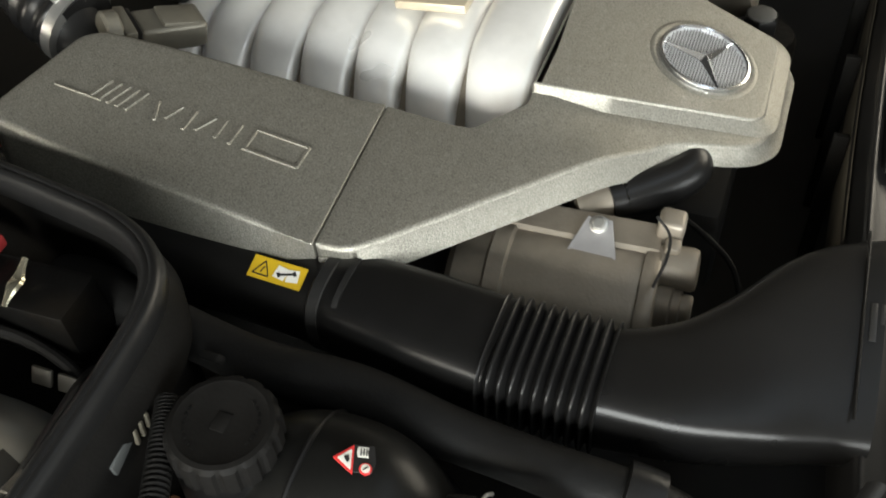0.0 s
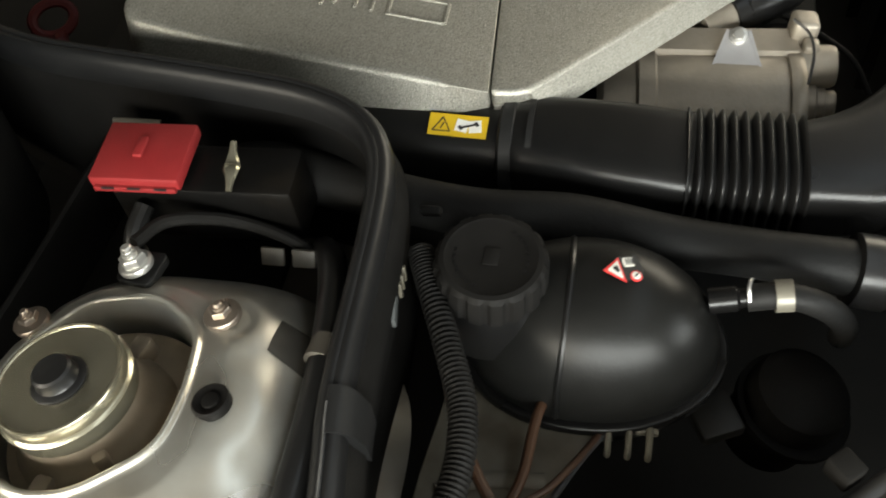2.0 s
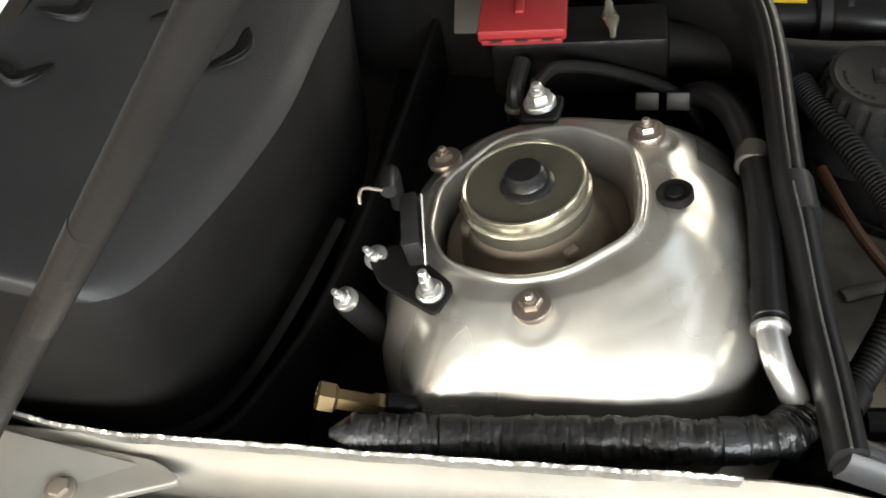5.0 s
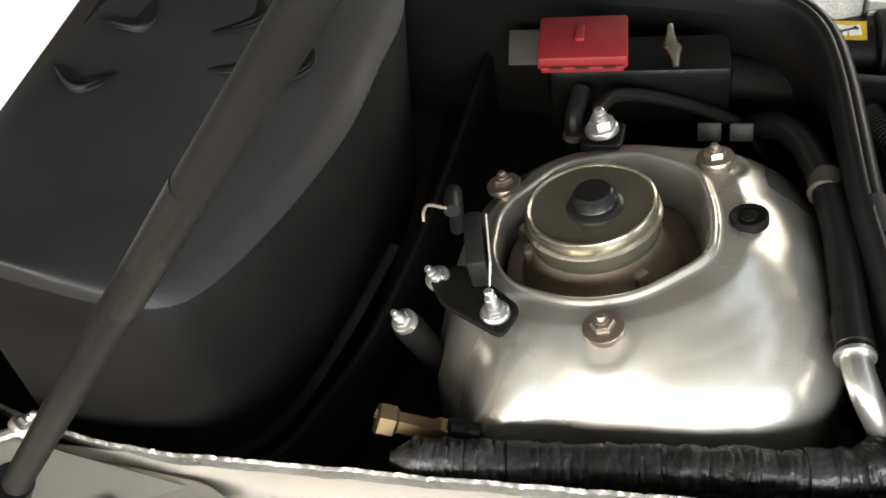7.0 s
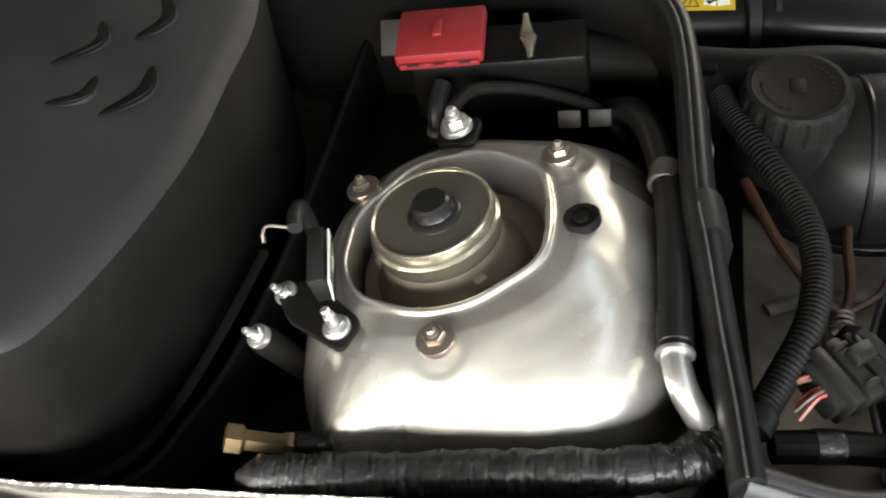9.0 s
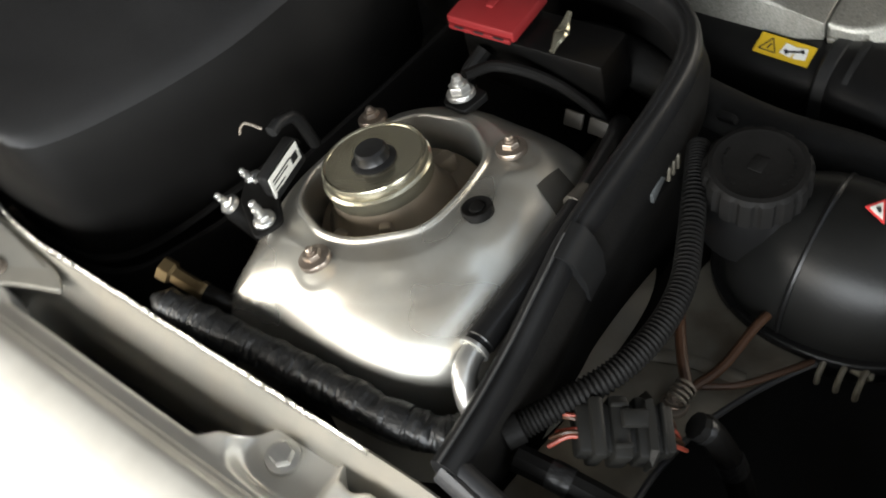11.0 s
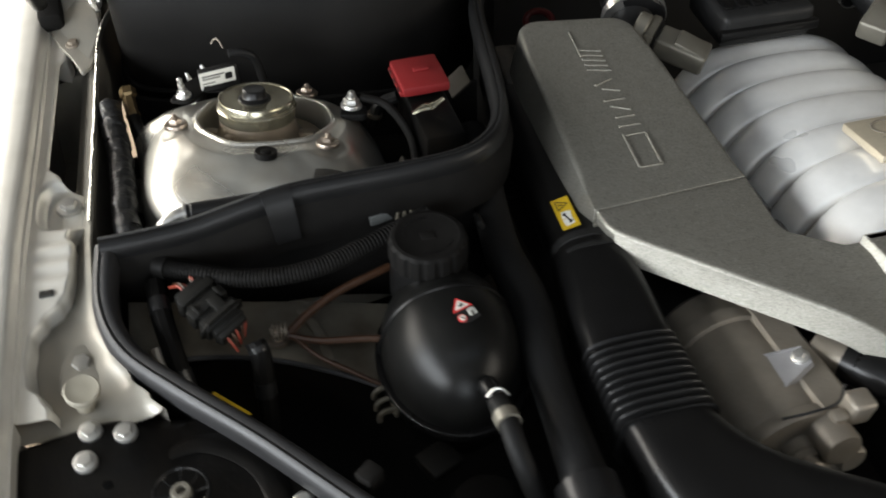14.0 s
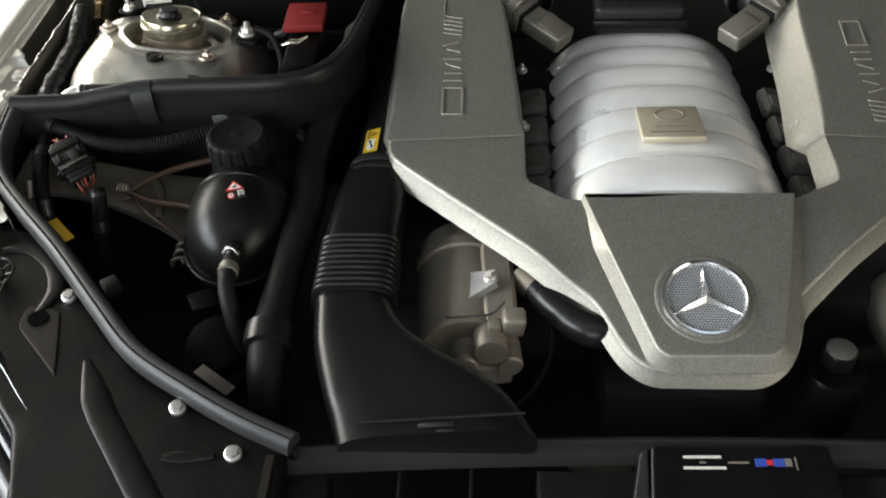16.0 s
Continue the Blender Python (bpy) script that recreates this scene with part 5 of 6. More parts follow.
def air_box(name, flip, label):
    """A rear airbox cover with raised lettering shapes on its lid; flip is -1 for the mirrored side."""
    ob = thing(name, (flip * -0.235, 0.34, 0.82), label, "engine cover", "engine covers")
    # the far box leans away from the manifold with a broad sloping flank
    inner = 0.003 if flip > 0 else 0.030
    poly = [(flip * (x if flip > 0 or x < -0.185 else x - 0.0135 * min(1, (0.47 - y) / 0.16)), y) for x, y in SIDE]
    lid = part("lid", plate(rounded(poly, [0.002, 0.02, 0.1, 0.1, 0.012, 0.012, 0.012, 0.014, 0.1, 0.1, 0.02, 0.002], 5), box_top, lambda x, y: 0.020 + 0.16 * max(0, y - 0.21) if abs(x) > 0.2 else 0.036, lambda x, y: 0.0055 if y > 0.24 else 0.0008, lambda x, y: 0.0006 if y < 0.23 else 0.010 if abs(x) > 0.2 else inner, 5), COVER, ob, sharp=40)
    part("base", plate([(flip * x, y) for x, y in ((-0.17, 0.235), (-0.19, 0.44), (-0.295, 0.46), (-0.305, 0.225))], lambda x, y: box_top(x, y) - 0.02, 0.09, 0.002), BLACK, ob)
    part("corner_clip", box((0.010, 0.008, 0.005), pose(flip * -0.300, 0.208, 0.868, 0, 0, 10), 0.001), COVER, ob)
    slope = math.degrees(math.atan(0.19))

    def raised(x, y, w, h, spin=0.0):
        # x across, y along the lid, both from the lettering's middle
        px, py = (-0.2355 + x, 0.330 + y) if flip > 0 else (0.2355 - x, 0.330 - y)
        m = pose(px, py, box_top(px, py), slope, 0, 0) @ pose(0, 0, 0.0006, 0, 0, spin if flip > 0 else spin + 180)
        part("raised_bar", box((w, h, 0.0016), m, 0.0005, 1), COVER, lid)

    raised(-0.012, 0.100, 0.002, 0.040)
    for k in range(5):
        raised(-0.001, 0.088 - 0.0075 * k, 0.024, 0.0035, -14)
    for x, y, w, hgt, spin in ((-0.003, 0.040, 0.021, 0.003, 20), (0.001, 0.028, 0.018, 0.003, -20), (-0.001, 0.014, 0.022, 0.003, 0), (0.001, 0.002, 0.020, 0.003, -25), (0.001, -0.010, 0.020, 0.003, 0), (0.001, -0.022, 0.022, 0.003, 0),
                                (-0.009, -0.054, 0.003, 0.044, 0), (0.013, -0.054, 0.003, 0.044, 0), (0.002, -0.034, 0.022, 0.003, 0), (0.002, -0.0755, 0.022, 0.003, 0)):
        raised(x, y, w, hgt, spin)
    return ob


air_box("airbox_cover", 1, "grained silver airbox cover with raised lettering shapes")
air_box("airbox_cover", -1, "grained silver airbox cover with raised lettering shapes beside the intake")

front_cover = thing("front_engine_cover", (0, 0.06, 0.8), "grained silver V-shaped front engine cover with round badge", "engine cover", "engine covers")
half = [(-0.1125, 0.121), (-0.151, 0.152), (-0.1535, 0.165), (-0.1535, 0.2215), (-0.3035, 0.213), (-0.2995, 0.190), (-0.284, 0.174), (-0.226, 0.123), (-0.163, 0.068), (-0.113, 0.024), (-0.096, 0.009), (-0.085, -0.012), (-0.077, -0.031), (-0.065, -0.050), (-0.046, -0.0630)]
radii = [0.004, 0.012, 0.006, 0.002, 0.004, 0.014, 0.02, 0.1, 0.1, 0.03, 0.02, 0.02, 0.02, 0.022, 0.018]


def nose_shift(y):
    """The nose sits a little towards the far side of the car's middle."""
    return 0.010 * max(0, min(1, (0.03 - y) / 0.05))


poly = [(x + nose_shift(y) * 0.4, y) for x, y in half] + [(-x + nose_shift(y) * 0.9 + (0.0135 if 0.15 < -x < 0.154 else 0), y) for x, y in half[::-1]]
part("shell", plate(rounded(poly, radii + radii[::-1], 5), base_top, lambda x, y: 0.021 if y > -0.01 else 0.013, lambda x, y: 0.0008 if y > 0.2 and 0.155 < abs(x) < 0.302 else (0.002 if y > 0.118 and abs(x) < 0.165 else 0.0045), lambda x, y: 0.016 if y > 0.14 and 0.155 < x < 0.175 else 0.0 if y > 0.186 or (y > 0.1 and abs(x) < 0.165) else 0.0095, 6), COVER, front_cover, sharp=45)
crown = [(-0.0985, 0.1205), (-0.0675, 0.032), (-0.0385, -0.0470), (-0.0290, -0.0550), (0.0665, -0.0535), (0.0770, -0.0450), (0.0965, 0.032), (0.1130, 0.1215)]
centre = part("centre_panel", plate(rounded(crown, [0.002, 0.1, 0.010, 0.010, 0.010, 0.010, 0.1, 0.002], 6), panel_top, 0.0105, 0.0022, lambda x, y: 0.001 if y > 0.117 else 0.0115, 5), COVER, front_cover, "raised centre panel", 45)
bm_pose = facing((0.011, 0.0040, 0.8508), (0, -0.28, 1))
rim = part("badge_recess", lathe([(0.0475, -0.004), (0.0475, 0.0004), (0.0455, 0.0014), (0.0425, 0.0012), (0.0405, 0.0002), (0.0395, -0.002)], bm_pose, 64, None, False), COVER, centre)
badge = thing("round_badge", (0.011, 0.0040, 0.8508), "chrome ring badge with three spokes over grey honeycomb", "badge")
part("backing", lathe([(0.0375, -0.002), (0.0375, 0.0012), (0.0002, 0.0012)], bm_pose, 64), MESHED, badge)
part("ring", lathe([(0.0365, 0.0), (0.0365, 0.0030), (0.0378, 0.0042), (0.0395, 0.0036), (0.0400, 0.0010), (0.0400, -0.002)], bm_pose, 72, None, False), CHROME, badge, "chrome ring")
for a in (90, 210, 330):
    rings = []
    for u in np.linspace(0, 1, 8):
        w = 0.0052 * (1 - u) + 0.0006
        d = Vector((math.cos(radians(a)), math.sin(radians(a)), 0))
        s = Vector((-d.y, d.x, 0))
        c = d * 0.0365 * u
        rings.append([bm_pose @ (c + s * w + Vector((0, 0, 0.001))), bm_pose @ (c + Vector((0, 0, 0.0052 - 0.003 * u))), bm_pose @ (c - s * w + Vector((0, 0, 0.001)))])
    part("spoke", loft(rings), CHROME, badge, sharp=15)
honey = bmesh.new()
for i in range(-13, 14):
    for j in range(-15, 16):
        x, y = i * 0.0030 + (j % 2) * 0.0015, j * 0.0026
        if math.hypot(x, y) < 0.0350:
            ring = [bm_pose @ Vector((x + 0.00108 * math.cos(math.pi / 3 * k + 0.52), y + 0.00108 * math.sin(math.pi / 3 * k + 0.52), 0.00165)) for k in range(6)]
            honey.faces.new([honey.verts.new(v) for v in ring])
tagged(part("honeycomb", honey, CELL, badge, smooth=False), kind="stuff")

# ---- intake manifold ----
manifold = thing("intake_manifold", (0, 0.25, 0.8), "painted silver intake manifold with rounded ribs", "intake manifold")
GROOVES = [0.128, 0.190, 0.243, 0.291, 0.344, 0.395, 0.446, 0.488]


def arch(x, crest, drop=0.050):
    return crest - drop * (0.25 * abs(x / 0.12) ** 2 + 0.75 * abs(x / 0.12) ** 4.5)


def crest_height(y):
    return 0.8835 - 0.07 * (y - 0.2)


MID = 0.004
rings = []
for y in np.linspace(0.130, 0.49, 34):
    rings.append([Vector((MID + x, y, arch(x, crest_height(y) - 0.014, 0.060) - 0.002)) for x in np.linspace(-0.112, 0.112, 24)])
# darker than the ribs, so the shade of the grooves is painted in
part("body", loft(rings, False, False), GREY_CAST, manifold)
for i, (a, b) in enumerate(zip(GROOVES, GROOVES[1:])):
    rings = []
    span = (b - a) * 0.5
    for x in np.linspace(-0.126, 0.126, 45):
        bow = 0.011 * (abs(x) / 0.126) ** 2.5
        end = 1 - 0.24 * (max(0, abs(x) - 0.05) / 0.076) ** 1.6
        ring = []
        for k in range(17):
            t = math.pi * k / 16
            y = (a + b) / 2 - math.cos(t) * span * 0.975 * end
            crest = arch(x, crest_height(y) - 0.0036 * math.cos(t), 0.048)
            ring.append(Vector((MID + x, y - bow, crest - 0.016 + 0.016 * math.sin(t) ** 0.5)))
        low = arch(x, crest_height(a), 0.048) - 0.06
        ring += [Vector((MID + x, (a + b) / 2 - bow + span * 0.9, low)), Vector((MID + x, (a + b) / 2 - bow - span * 0.9, low))]
        rings.append(ring)
    part("rib", loft(rings), CAST, manifold, sharp=50)
pm = pose(0.004, 0.2345, 0.8878, -4, 0, 1)
plaque = part("plaque", box((0.068, 0.066, 0.009), pm, 0.0025), PLAQUE, manifold, "champagne metal plaque")
circle = [pm @ Vector((0.001 + 0.0155 * math.cos(t), 0.013 + 0.0120 * math.sin(t), 0.0048)) for t in np.linspace(0, 2 * math.pi, 41)]
part("engraved_ring", sweep(circle, oval(0.0011, 0.0006, n=6)), GREY_CAST, plaque)
strip(plaque, pm @ pose(0.001, -0.0035, 0.0045), 0.030, 0.0006, GREY_CAST, "engraved_bar")
for k in range(5):
    strip(plaque, pm @ pose(-0.015 + 0.0075 * k, -0.0125 + 0.001 * (k % 2), 0.0045, 0, 0, 18 - 11 * (k % 3)), 0.0068, 0.0011, GREY_CAST, "engraved_stroke")
strip(plaque, pm @ pose(0.0, -0.0235, 0.0045), 0.048, 0.0022, GREY_CAST, "engraved_bar")
part("tray", box((0.33, 0.34, 0.03), pose(0, 0.29, 0.805), 0.004), BLACK, manifold)
for side in (-1, 1):
    for k, y in enumerate((0.176, 0.232, 0.290, 0.350)):
        cover = part("runner_cover", box((0.046, 0.050, 0.02), pose(MID + side * 0.1505, y, 0.836, 0, side * 10, 0), 0.006, 1), GREY_LID, manifold)
        part("cover_step", box((0.024, 0.020, 0.006), pose(MID + side * 0.1490, y - 0.008, 0.8460, 0, side * 10, 0), 0.002), GREY_LID, cover)
    for y in (0.270, 0.394):
        bolt(manifold, (side * 0.1527, y, 0.8600), (0, -0.1, 1), 0.0045, STEEL, 0.004, "screw")

for side in (-1, 1):
    sensor = thing("air_flow_sensor", (side * 0.125, 0.39, 0.9), "dull silver air flow sensor with a sloping housing", "sensor", "air flow sensors")
    sm = pose(side * 0.121, 0.438, 0.891, 6, side * -14, side * 38)
    part("housing", box((0.058, 0.034, 0.024), sm, 0.004, 3), SENSOR, sensor)
    part("top_facet", box((0.034, 0.028, 0.005), sm @ pose(side * -0.008, 0, 0.0115, 0, side * -6, 0), 0.002), SENSOR, sensor)
    part("gasket", box((0.004, 0.037, 0.027), sm @ pose(side * 0.0305, 0, 0), 0.001), RUBBER, sensor)
    part("flange", box((0.010, 0.041, 0.031), sm @ pose(side * 0.0375, 0, 0), 0.002), SENSOR, sensor)
    part("collar", lathe([(0.020, 0.0), (0.022, 0.002), (0.022, 0.012), (0.020, 0.014)], sm @ pose(side * 0.042, 0, 0, 0, side * 90, 0), 28), SENSOR, sensor, "dull collar")
    part("throat", tube([(side * 0.164, 0.476, 0.876), (side * 0.157, 0.496, 0.884), (side * 0.146, 0.518, 0.898)], 0.025, 12, 24), BLACK, sensor, "black throat")
    elbow = thing("intake_elbow", (side * 0.13, 0.48, 0.88), "black rubber intake elbow with bright clamp", "hose", "intake elbows")
    part("hose", tube([(side * 0.147, 0.508, 0.896), (side * 0.136, 0.545, 0.910), (side * 0.10, 0.590, 0.912), (side * 0.05, 0.62, 0.90)], lambda u: 0.034 + 0.0016 * math.sin(u * 60), 60, 24), RUBBER, elbow)
    part("clamp", lathe([(0.034, -0.005), (0.0362, -0.005), (0.0362, 0.005), (0.034, 0.005)], facing((side * 0.146, 0.513, 0.898), (side * -0.2, 1, 0.35)), 40), STEEL, elbow, "bright band clamp")
    part("clamp_screw", box((0.014, 0.008, 0.008), pose(side * 0.155, 0.510, 0.932, 10, 0, side * 20), 0.001), STEEL, elbow)

dipper = thing("dipstick", (-0.234, 0.579, 0.80), "red plastic dipstick handle with an oval ring", "dipstick")
dm = look((-0.236, 0.577, 0.872), (-0.45, 0.33, 1.20))
ring = [dm @ Vector((0.0165 * math.cos(a), 0.0125 * math.sin(a), 0)) for a in np.linspace(0, 2 * math.pi, 33)]
part("ring", sweep(ring, oval(0.0042, 0.0036, 8), up=dm.to_3x3() @ Vector((0, 0, 1)), caps=False), DARK_RED, dipper)
part("stem", tube([dm @ Vector((0.003, -0.014, 0)), dm @ Vector((0.004, -0.024, 0)), (-0.232, 0.560, 0.80), (-0.232, 0.560, 0.765)], 0.0060, 12, 12), DARK_RED, dipper)
throttle = thing("throttle_housing", (-0.004, 0.51, 0.87), "black ribbed throttle housing behind the manifold", "throttle housing")
part("body", box((0.112, 0.09, 0.040), pose(-0.004, 0.507, 0.890, 4), 0.008, 3), BLACK, throttle)
part("lip", box((0.120, 0.010, 0.012), pose(-0.004, 0.461, 0.886, 4), 0.003), SATIN, throttle)
for k in range(6):
    part("rib", box((0.010, 0.05, 0.004), pose(-0.048 + 0.0175 * k, 0.502, 0.911, 4), 0.001), SATIN, throttle)

# ---- ancillaries below the cover ----
motor = thing("power_steering_pump", (-0.205, 0.03, 0.74), "dull cast aluminium pump with a bolted bracket", "pump")
mm = facing((-0.216, 0.07, 0.780), (0.06, -1, -0.01))
part("body", lathe([(0.044, -0.075), (0.048, -0.070), (0.050, -0.02), (0.050, 0.062), (0.0485, 0.0665), (0.046, 0.068)], mm, 56), GREY_CAST, motor)
part("end_flange", lathe([(0.0440, 0.0660), (0.0515, 0.0670), (0.0520, 0.0700), (0.0520, 0.0760), (0.0505, 0.0785), (0.030, 0.0795), (0.001, 0.0795)], mm, 56), GREY_CAST, motor, "machined end flange")
part("rear_collar", lathe([(0.0500, -0.030), (0.0530, -0.032), (0.0530, -0.044), (0.0500, -0.046)], mm, 56), GREY_CAST, motor)
part("top_rail", sweep(glide([(-0.187, 0.135, 0.826), (-0.184, 0.07, 0.824), (-0.180, -0.004, 0.823)], 14), [(-0.017, -0.012), (0.015, -0.012), (0.015, 0.0035), (0.012, 0.006), (-0.013, 0.006), (-0.017, 0.0025)]), GREY_CAST, motor, "flat cast rail")
part("block", box((0.022, 0.020, 0.024), pose(-0.168, -0.008, 0.829, 6, 6, 4), 0.004, 3), GREY_CAST, motor)
part("block_step", box((0.013, 0.012, 0.012), pose(-0.186, -0.013, 0.827, 6, 0, 4), 0.003, 2), GREY_CAST, motor)
part("boss", lathe([(0.0165, -0.012), (0.0165, 0.020), (0.0150, 0.0235), (0.0100, 0.0245), (0.001, 0.0245)], facing((-0.190, -0.010, 0.811), (0.05, -1, 0.05)), 32), GREY_CAST, motor)
part("boss", lathe([(0.0150, -0.010), (0.0150, 0.012), (0.0125, 0.0135), (0.0125, 0.019), (0.0105, 0.0200), (0.0105, 0.026), (0.0088, 0.0275), (0.001, 0.0275)], facing((-0.212, -0.008, 0.794), (0.0, -1, 0.03)), 32), GREY_CAST, motor, "stepped outlet stub")
part("boss", lathe([(0.0130, -0.010), (0.0130, 0.014), (0.0110, 0.0165), (0.001, 0.0165)], facing((-0.172, -0.012, 0.786), (0.1, -1, 0.0)), 28), GREY_CAST, motor)
part("lower_block", box((0.044, 0.022, 0.030), pose(-0.190, -0.014, 0.770, 4, 0, 4), 0.005, 3), GREY_CAST, motor)
tri = [(-0.0235, -0.031), (0.0215, -0.034), (0.0085, 0.013), (-0.0075, 0.013)]
br = plate(rounded(tri, [0.003, 0.003, 0.0085, 0.0085], 6), 0.0, 0.003, 0.0008)
bx = Vector((0.0, -1.0, 0.0))
bz = Vector((-0.45, 0.0, 0.893))
by = bz.cross(bx)
bpose = Matrix.Translation((-0.190, 0.0415, 0.8395)) @ Matrix((bx, by, bz)).transposed().to_4x4() @ pose(0, -0.006, 0)
br.transform(bpose)
part("bracket", br, ZINC_PLATE, motor, "bright triangular bracket")
for side in (-1, 1):
    fold_pts = [bpose @ Vector((side * 0.0080, 0.011, -0.001)), bpose @ Vector((side * 0.0222, -0.0325, -0.001))]
    part("bracket_fold", sweep(fold_pts, [(-0.0010, -0.006), (0.0010, -0.006), (0.0010, 0.0016), (-0.0010, 0.0016)], up=bz), ZINC_PLATE, motor)
bolt(motor, bpose @ Vector((0, 0.006, 0.001)), bz, 0.0046, STEEL)
lead = part("pump_lead", tube([(-0.232, -0.008, 0.834), (-0.210, -0.012, 0.840), (-0.188, -0.010, 0.842), (-0.176, 0.002, 0.846)], 0.0012, 16, 6), INK)
tagged(lead, "thin black lead over the pump", "wire")
dip = part("dipstick_tube", tube([(-0.130, 0.02, 0.82), (-0.132, -0.02, 0.80), (-0.150, -0.055, 0.785), (-0.175, -0.07, 0.77)], 0.0026, 18, 8), GRIME)
tagged(dip, "thin curved black tube beside the pump", "tube")
el = thing("radiator_hose", (-0.105, -0.005, 0.8), "black rubber hose elbow under the front cover", "hose")
part("hose", tube([(-0.142, 0.046, 0.818), (-0.125, 0.022, 0.819), (-0.108, 0.002, 0.819), (-0.090, -0.008, 0.819), (-0.070, -0.002, 0.815), (-0.05, 0.02, 0.81)], lambda u: 0.0178 + 0.0003 * math.sin(u * 9), 50, 22), RUBBER, el)
part("spigot", tube([(-0.158, 0.068, 0.817), (-0.139, 0.042, 0.818)], 0.0150, 5, 20), GREY_CAST, el, "metal spigot")
part("clamp", lathe([(0.0165, -0.004), (0.018, -0.004), (0.018, 0.004), (0.0165, 0.004)], facing((-0.134, 0.035, 0.8185), (-0.6, 0.75, 0)), 30), DARK_BODY, el)
cap2 = thing("oil_filler", (0.122, -0.04, 0.78), "black oil filler housing with hexagonal cap", "oil filler")
part("housing", lathe([(0.029, -0.06), (0.029, 0.0), (0.026, 0.006), (0.002, 0.006)], pose(0.132, -0.038, 0.795), 36), MEMBER, cap2)
part("cap", lathe([(0.017, 0), (0.017, 0.014), (0.015, 0.017), (0.001, 0.017)], pose(0.134, -0.031, 0.803), 6), SATIN, cap2)
# paler disc puts the reflection on the black cap into colour
part("cap_top", lathe([(0.0135, 0), (0.0135, 0.0012), (0.0120, 0.0020), (0.001, 0.0020)], pose(0.134, -0.031, 0.8198), 32), GREY_LID, cap2, "grey disc painting the reflection on the cap")
alt = thing("alternator", (0.20, 0.03, 0.78), "dull cast alternator half hidden by the cover", "alternator")
part("body", lathe([(0.040, -0.05), (0.046, -0.02), (0.046, 0.02), (0.040, 0.045), (0.020, 0.048), (0.001, 0.048)], facing((0.236, 0.03, 0.790), (0, -1, 0.2)), 36), GREY_CAST, alt)
part("knob", lathe([(0.012, 0), (0.012, 0.014), (0.009, 0.018), (0.001, 0.018)], facing((0.216, 0.028, 0.826), (-0.2, -0.5, 0.8)), 20), DULL_ZINC, alt)
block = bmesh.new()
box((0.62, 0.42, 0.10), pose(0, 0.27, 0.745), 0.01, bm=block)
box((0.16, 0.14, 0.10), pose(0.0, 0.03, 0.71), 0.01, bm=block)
# block coloured near black so the gap below the cover reads shaded
tagged(part("engine_block", block, DEEP), "engine block under the covers, painted dark for their shade", "engine")

# ---- front end ----
pan = thing("radiator_shroud", (0, -0.2, 0.78), "black plastic radiator shroud with air slots", "radiator shroud")
rings = []
for x in np.linspace(-0.37, 0.45, 60):
    y0 = -0.1385 - 0.016 * ((x - 0.05) / 0.4) ** 2
    rings.append([Vector((x, y0 + 0.012, 0.800)), Vector((x, y0 + 0.002, 0.824)), Vector((x, y0 - 0.0005, 0.8285)), Vector((x, y0 - 0.002, 0.829)), Vector((x, y0 - 0.0035, 0.8285)), Vector((x, y0 - 0.006, 0.826)), Vector((x, y0 - 0.014, 0.822)), Vector((x, y0 - 0.021, 0.8165))])
part("rear_rim", loft(rings, False, False), RUBBER, pan, sharp=50)
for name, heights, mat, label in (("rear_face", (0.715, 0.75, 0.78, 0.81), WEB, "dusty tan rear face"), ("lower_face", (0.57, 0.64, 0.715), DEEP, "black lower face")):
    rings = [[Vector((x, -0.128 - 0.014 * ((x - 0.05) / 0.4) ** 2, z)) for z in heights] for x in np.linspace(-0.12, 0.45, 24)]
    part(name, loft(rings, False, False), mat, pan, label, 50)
for x in (0.02, 0.135, 0.25):
    part("rear_web", box((0.006, 0.014, 0.20), pose(x, -0.120, 0.69), 0.002), GRIME, pan)
for a, b in ((-0.37, -0.325), (-0.150, 0.45)):
    part("deck", plate([(a, -0.165), (b, -0.165), (b, -0.45), (a, -0.45)], lambda x, y: 0.8155 + 0.06 * (y + 0.165), 0.03, 0.004), RUBBER, pan)
part("lower_deck", plate([(-0.33, -0.25), (-0.145, -0.25), (-0.145, -0.45), (-0.33, -0.45)], lambda x, y: 0.806 + 0.06 * (y + 0.165), 0.03, 0.008), RUBBER, pan)
for x in (-0.265, -0.205):
    part("slot_bar", box((0.003, 0.05, 0.03), pose(x, -0.182, 0.798), 0.001), RUBBER, pan)
pad = [(-0.056, -0.149), (0.090, -0.147), (0.100, -0.30), (-0.070, -0.30)]
part("label_pad", plate(rounded(pad, 0.006), lambda x, y: 0.832 + 0.10 * (y + 0.145), 0.03, 0.004, 0.012), SATIN, pan, "raised black label pad")
part("pad_facet", plate([(-0.058, -0.152), (-0.068, -0.30), (-0.096, -0.30), (-0.066, -0.156)], lambda x, y: 0.8305 + 0.10 * (y + 0.145) + 0.55 * (x + 0.060), 0.02, 0.002), RUBBER, pan, "sloping side of the pad")
tm = pose(0.012, -0.1660, 0.8300, 5.7, 0, 1) @ Matrix.Scale(0.86, 4)
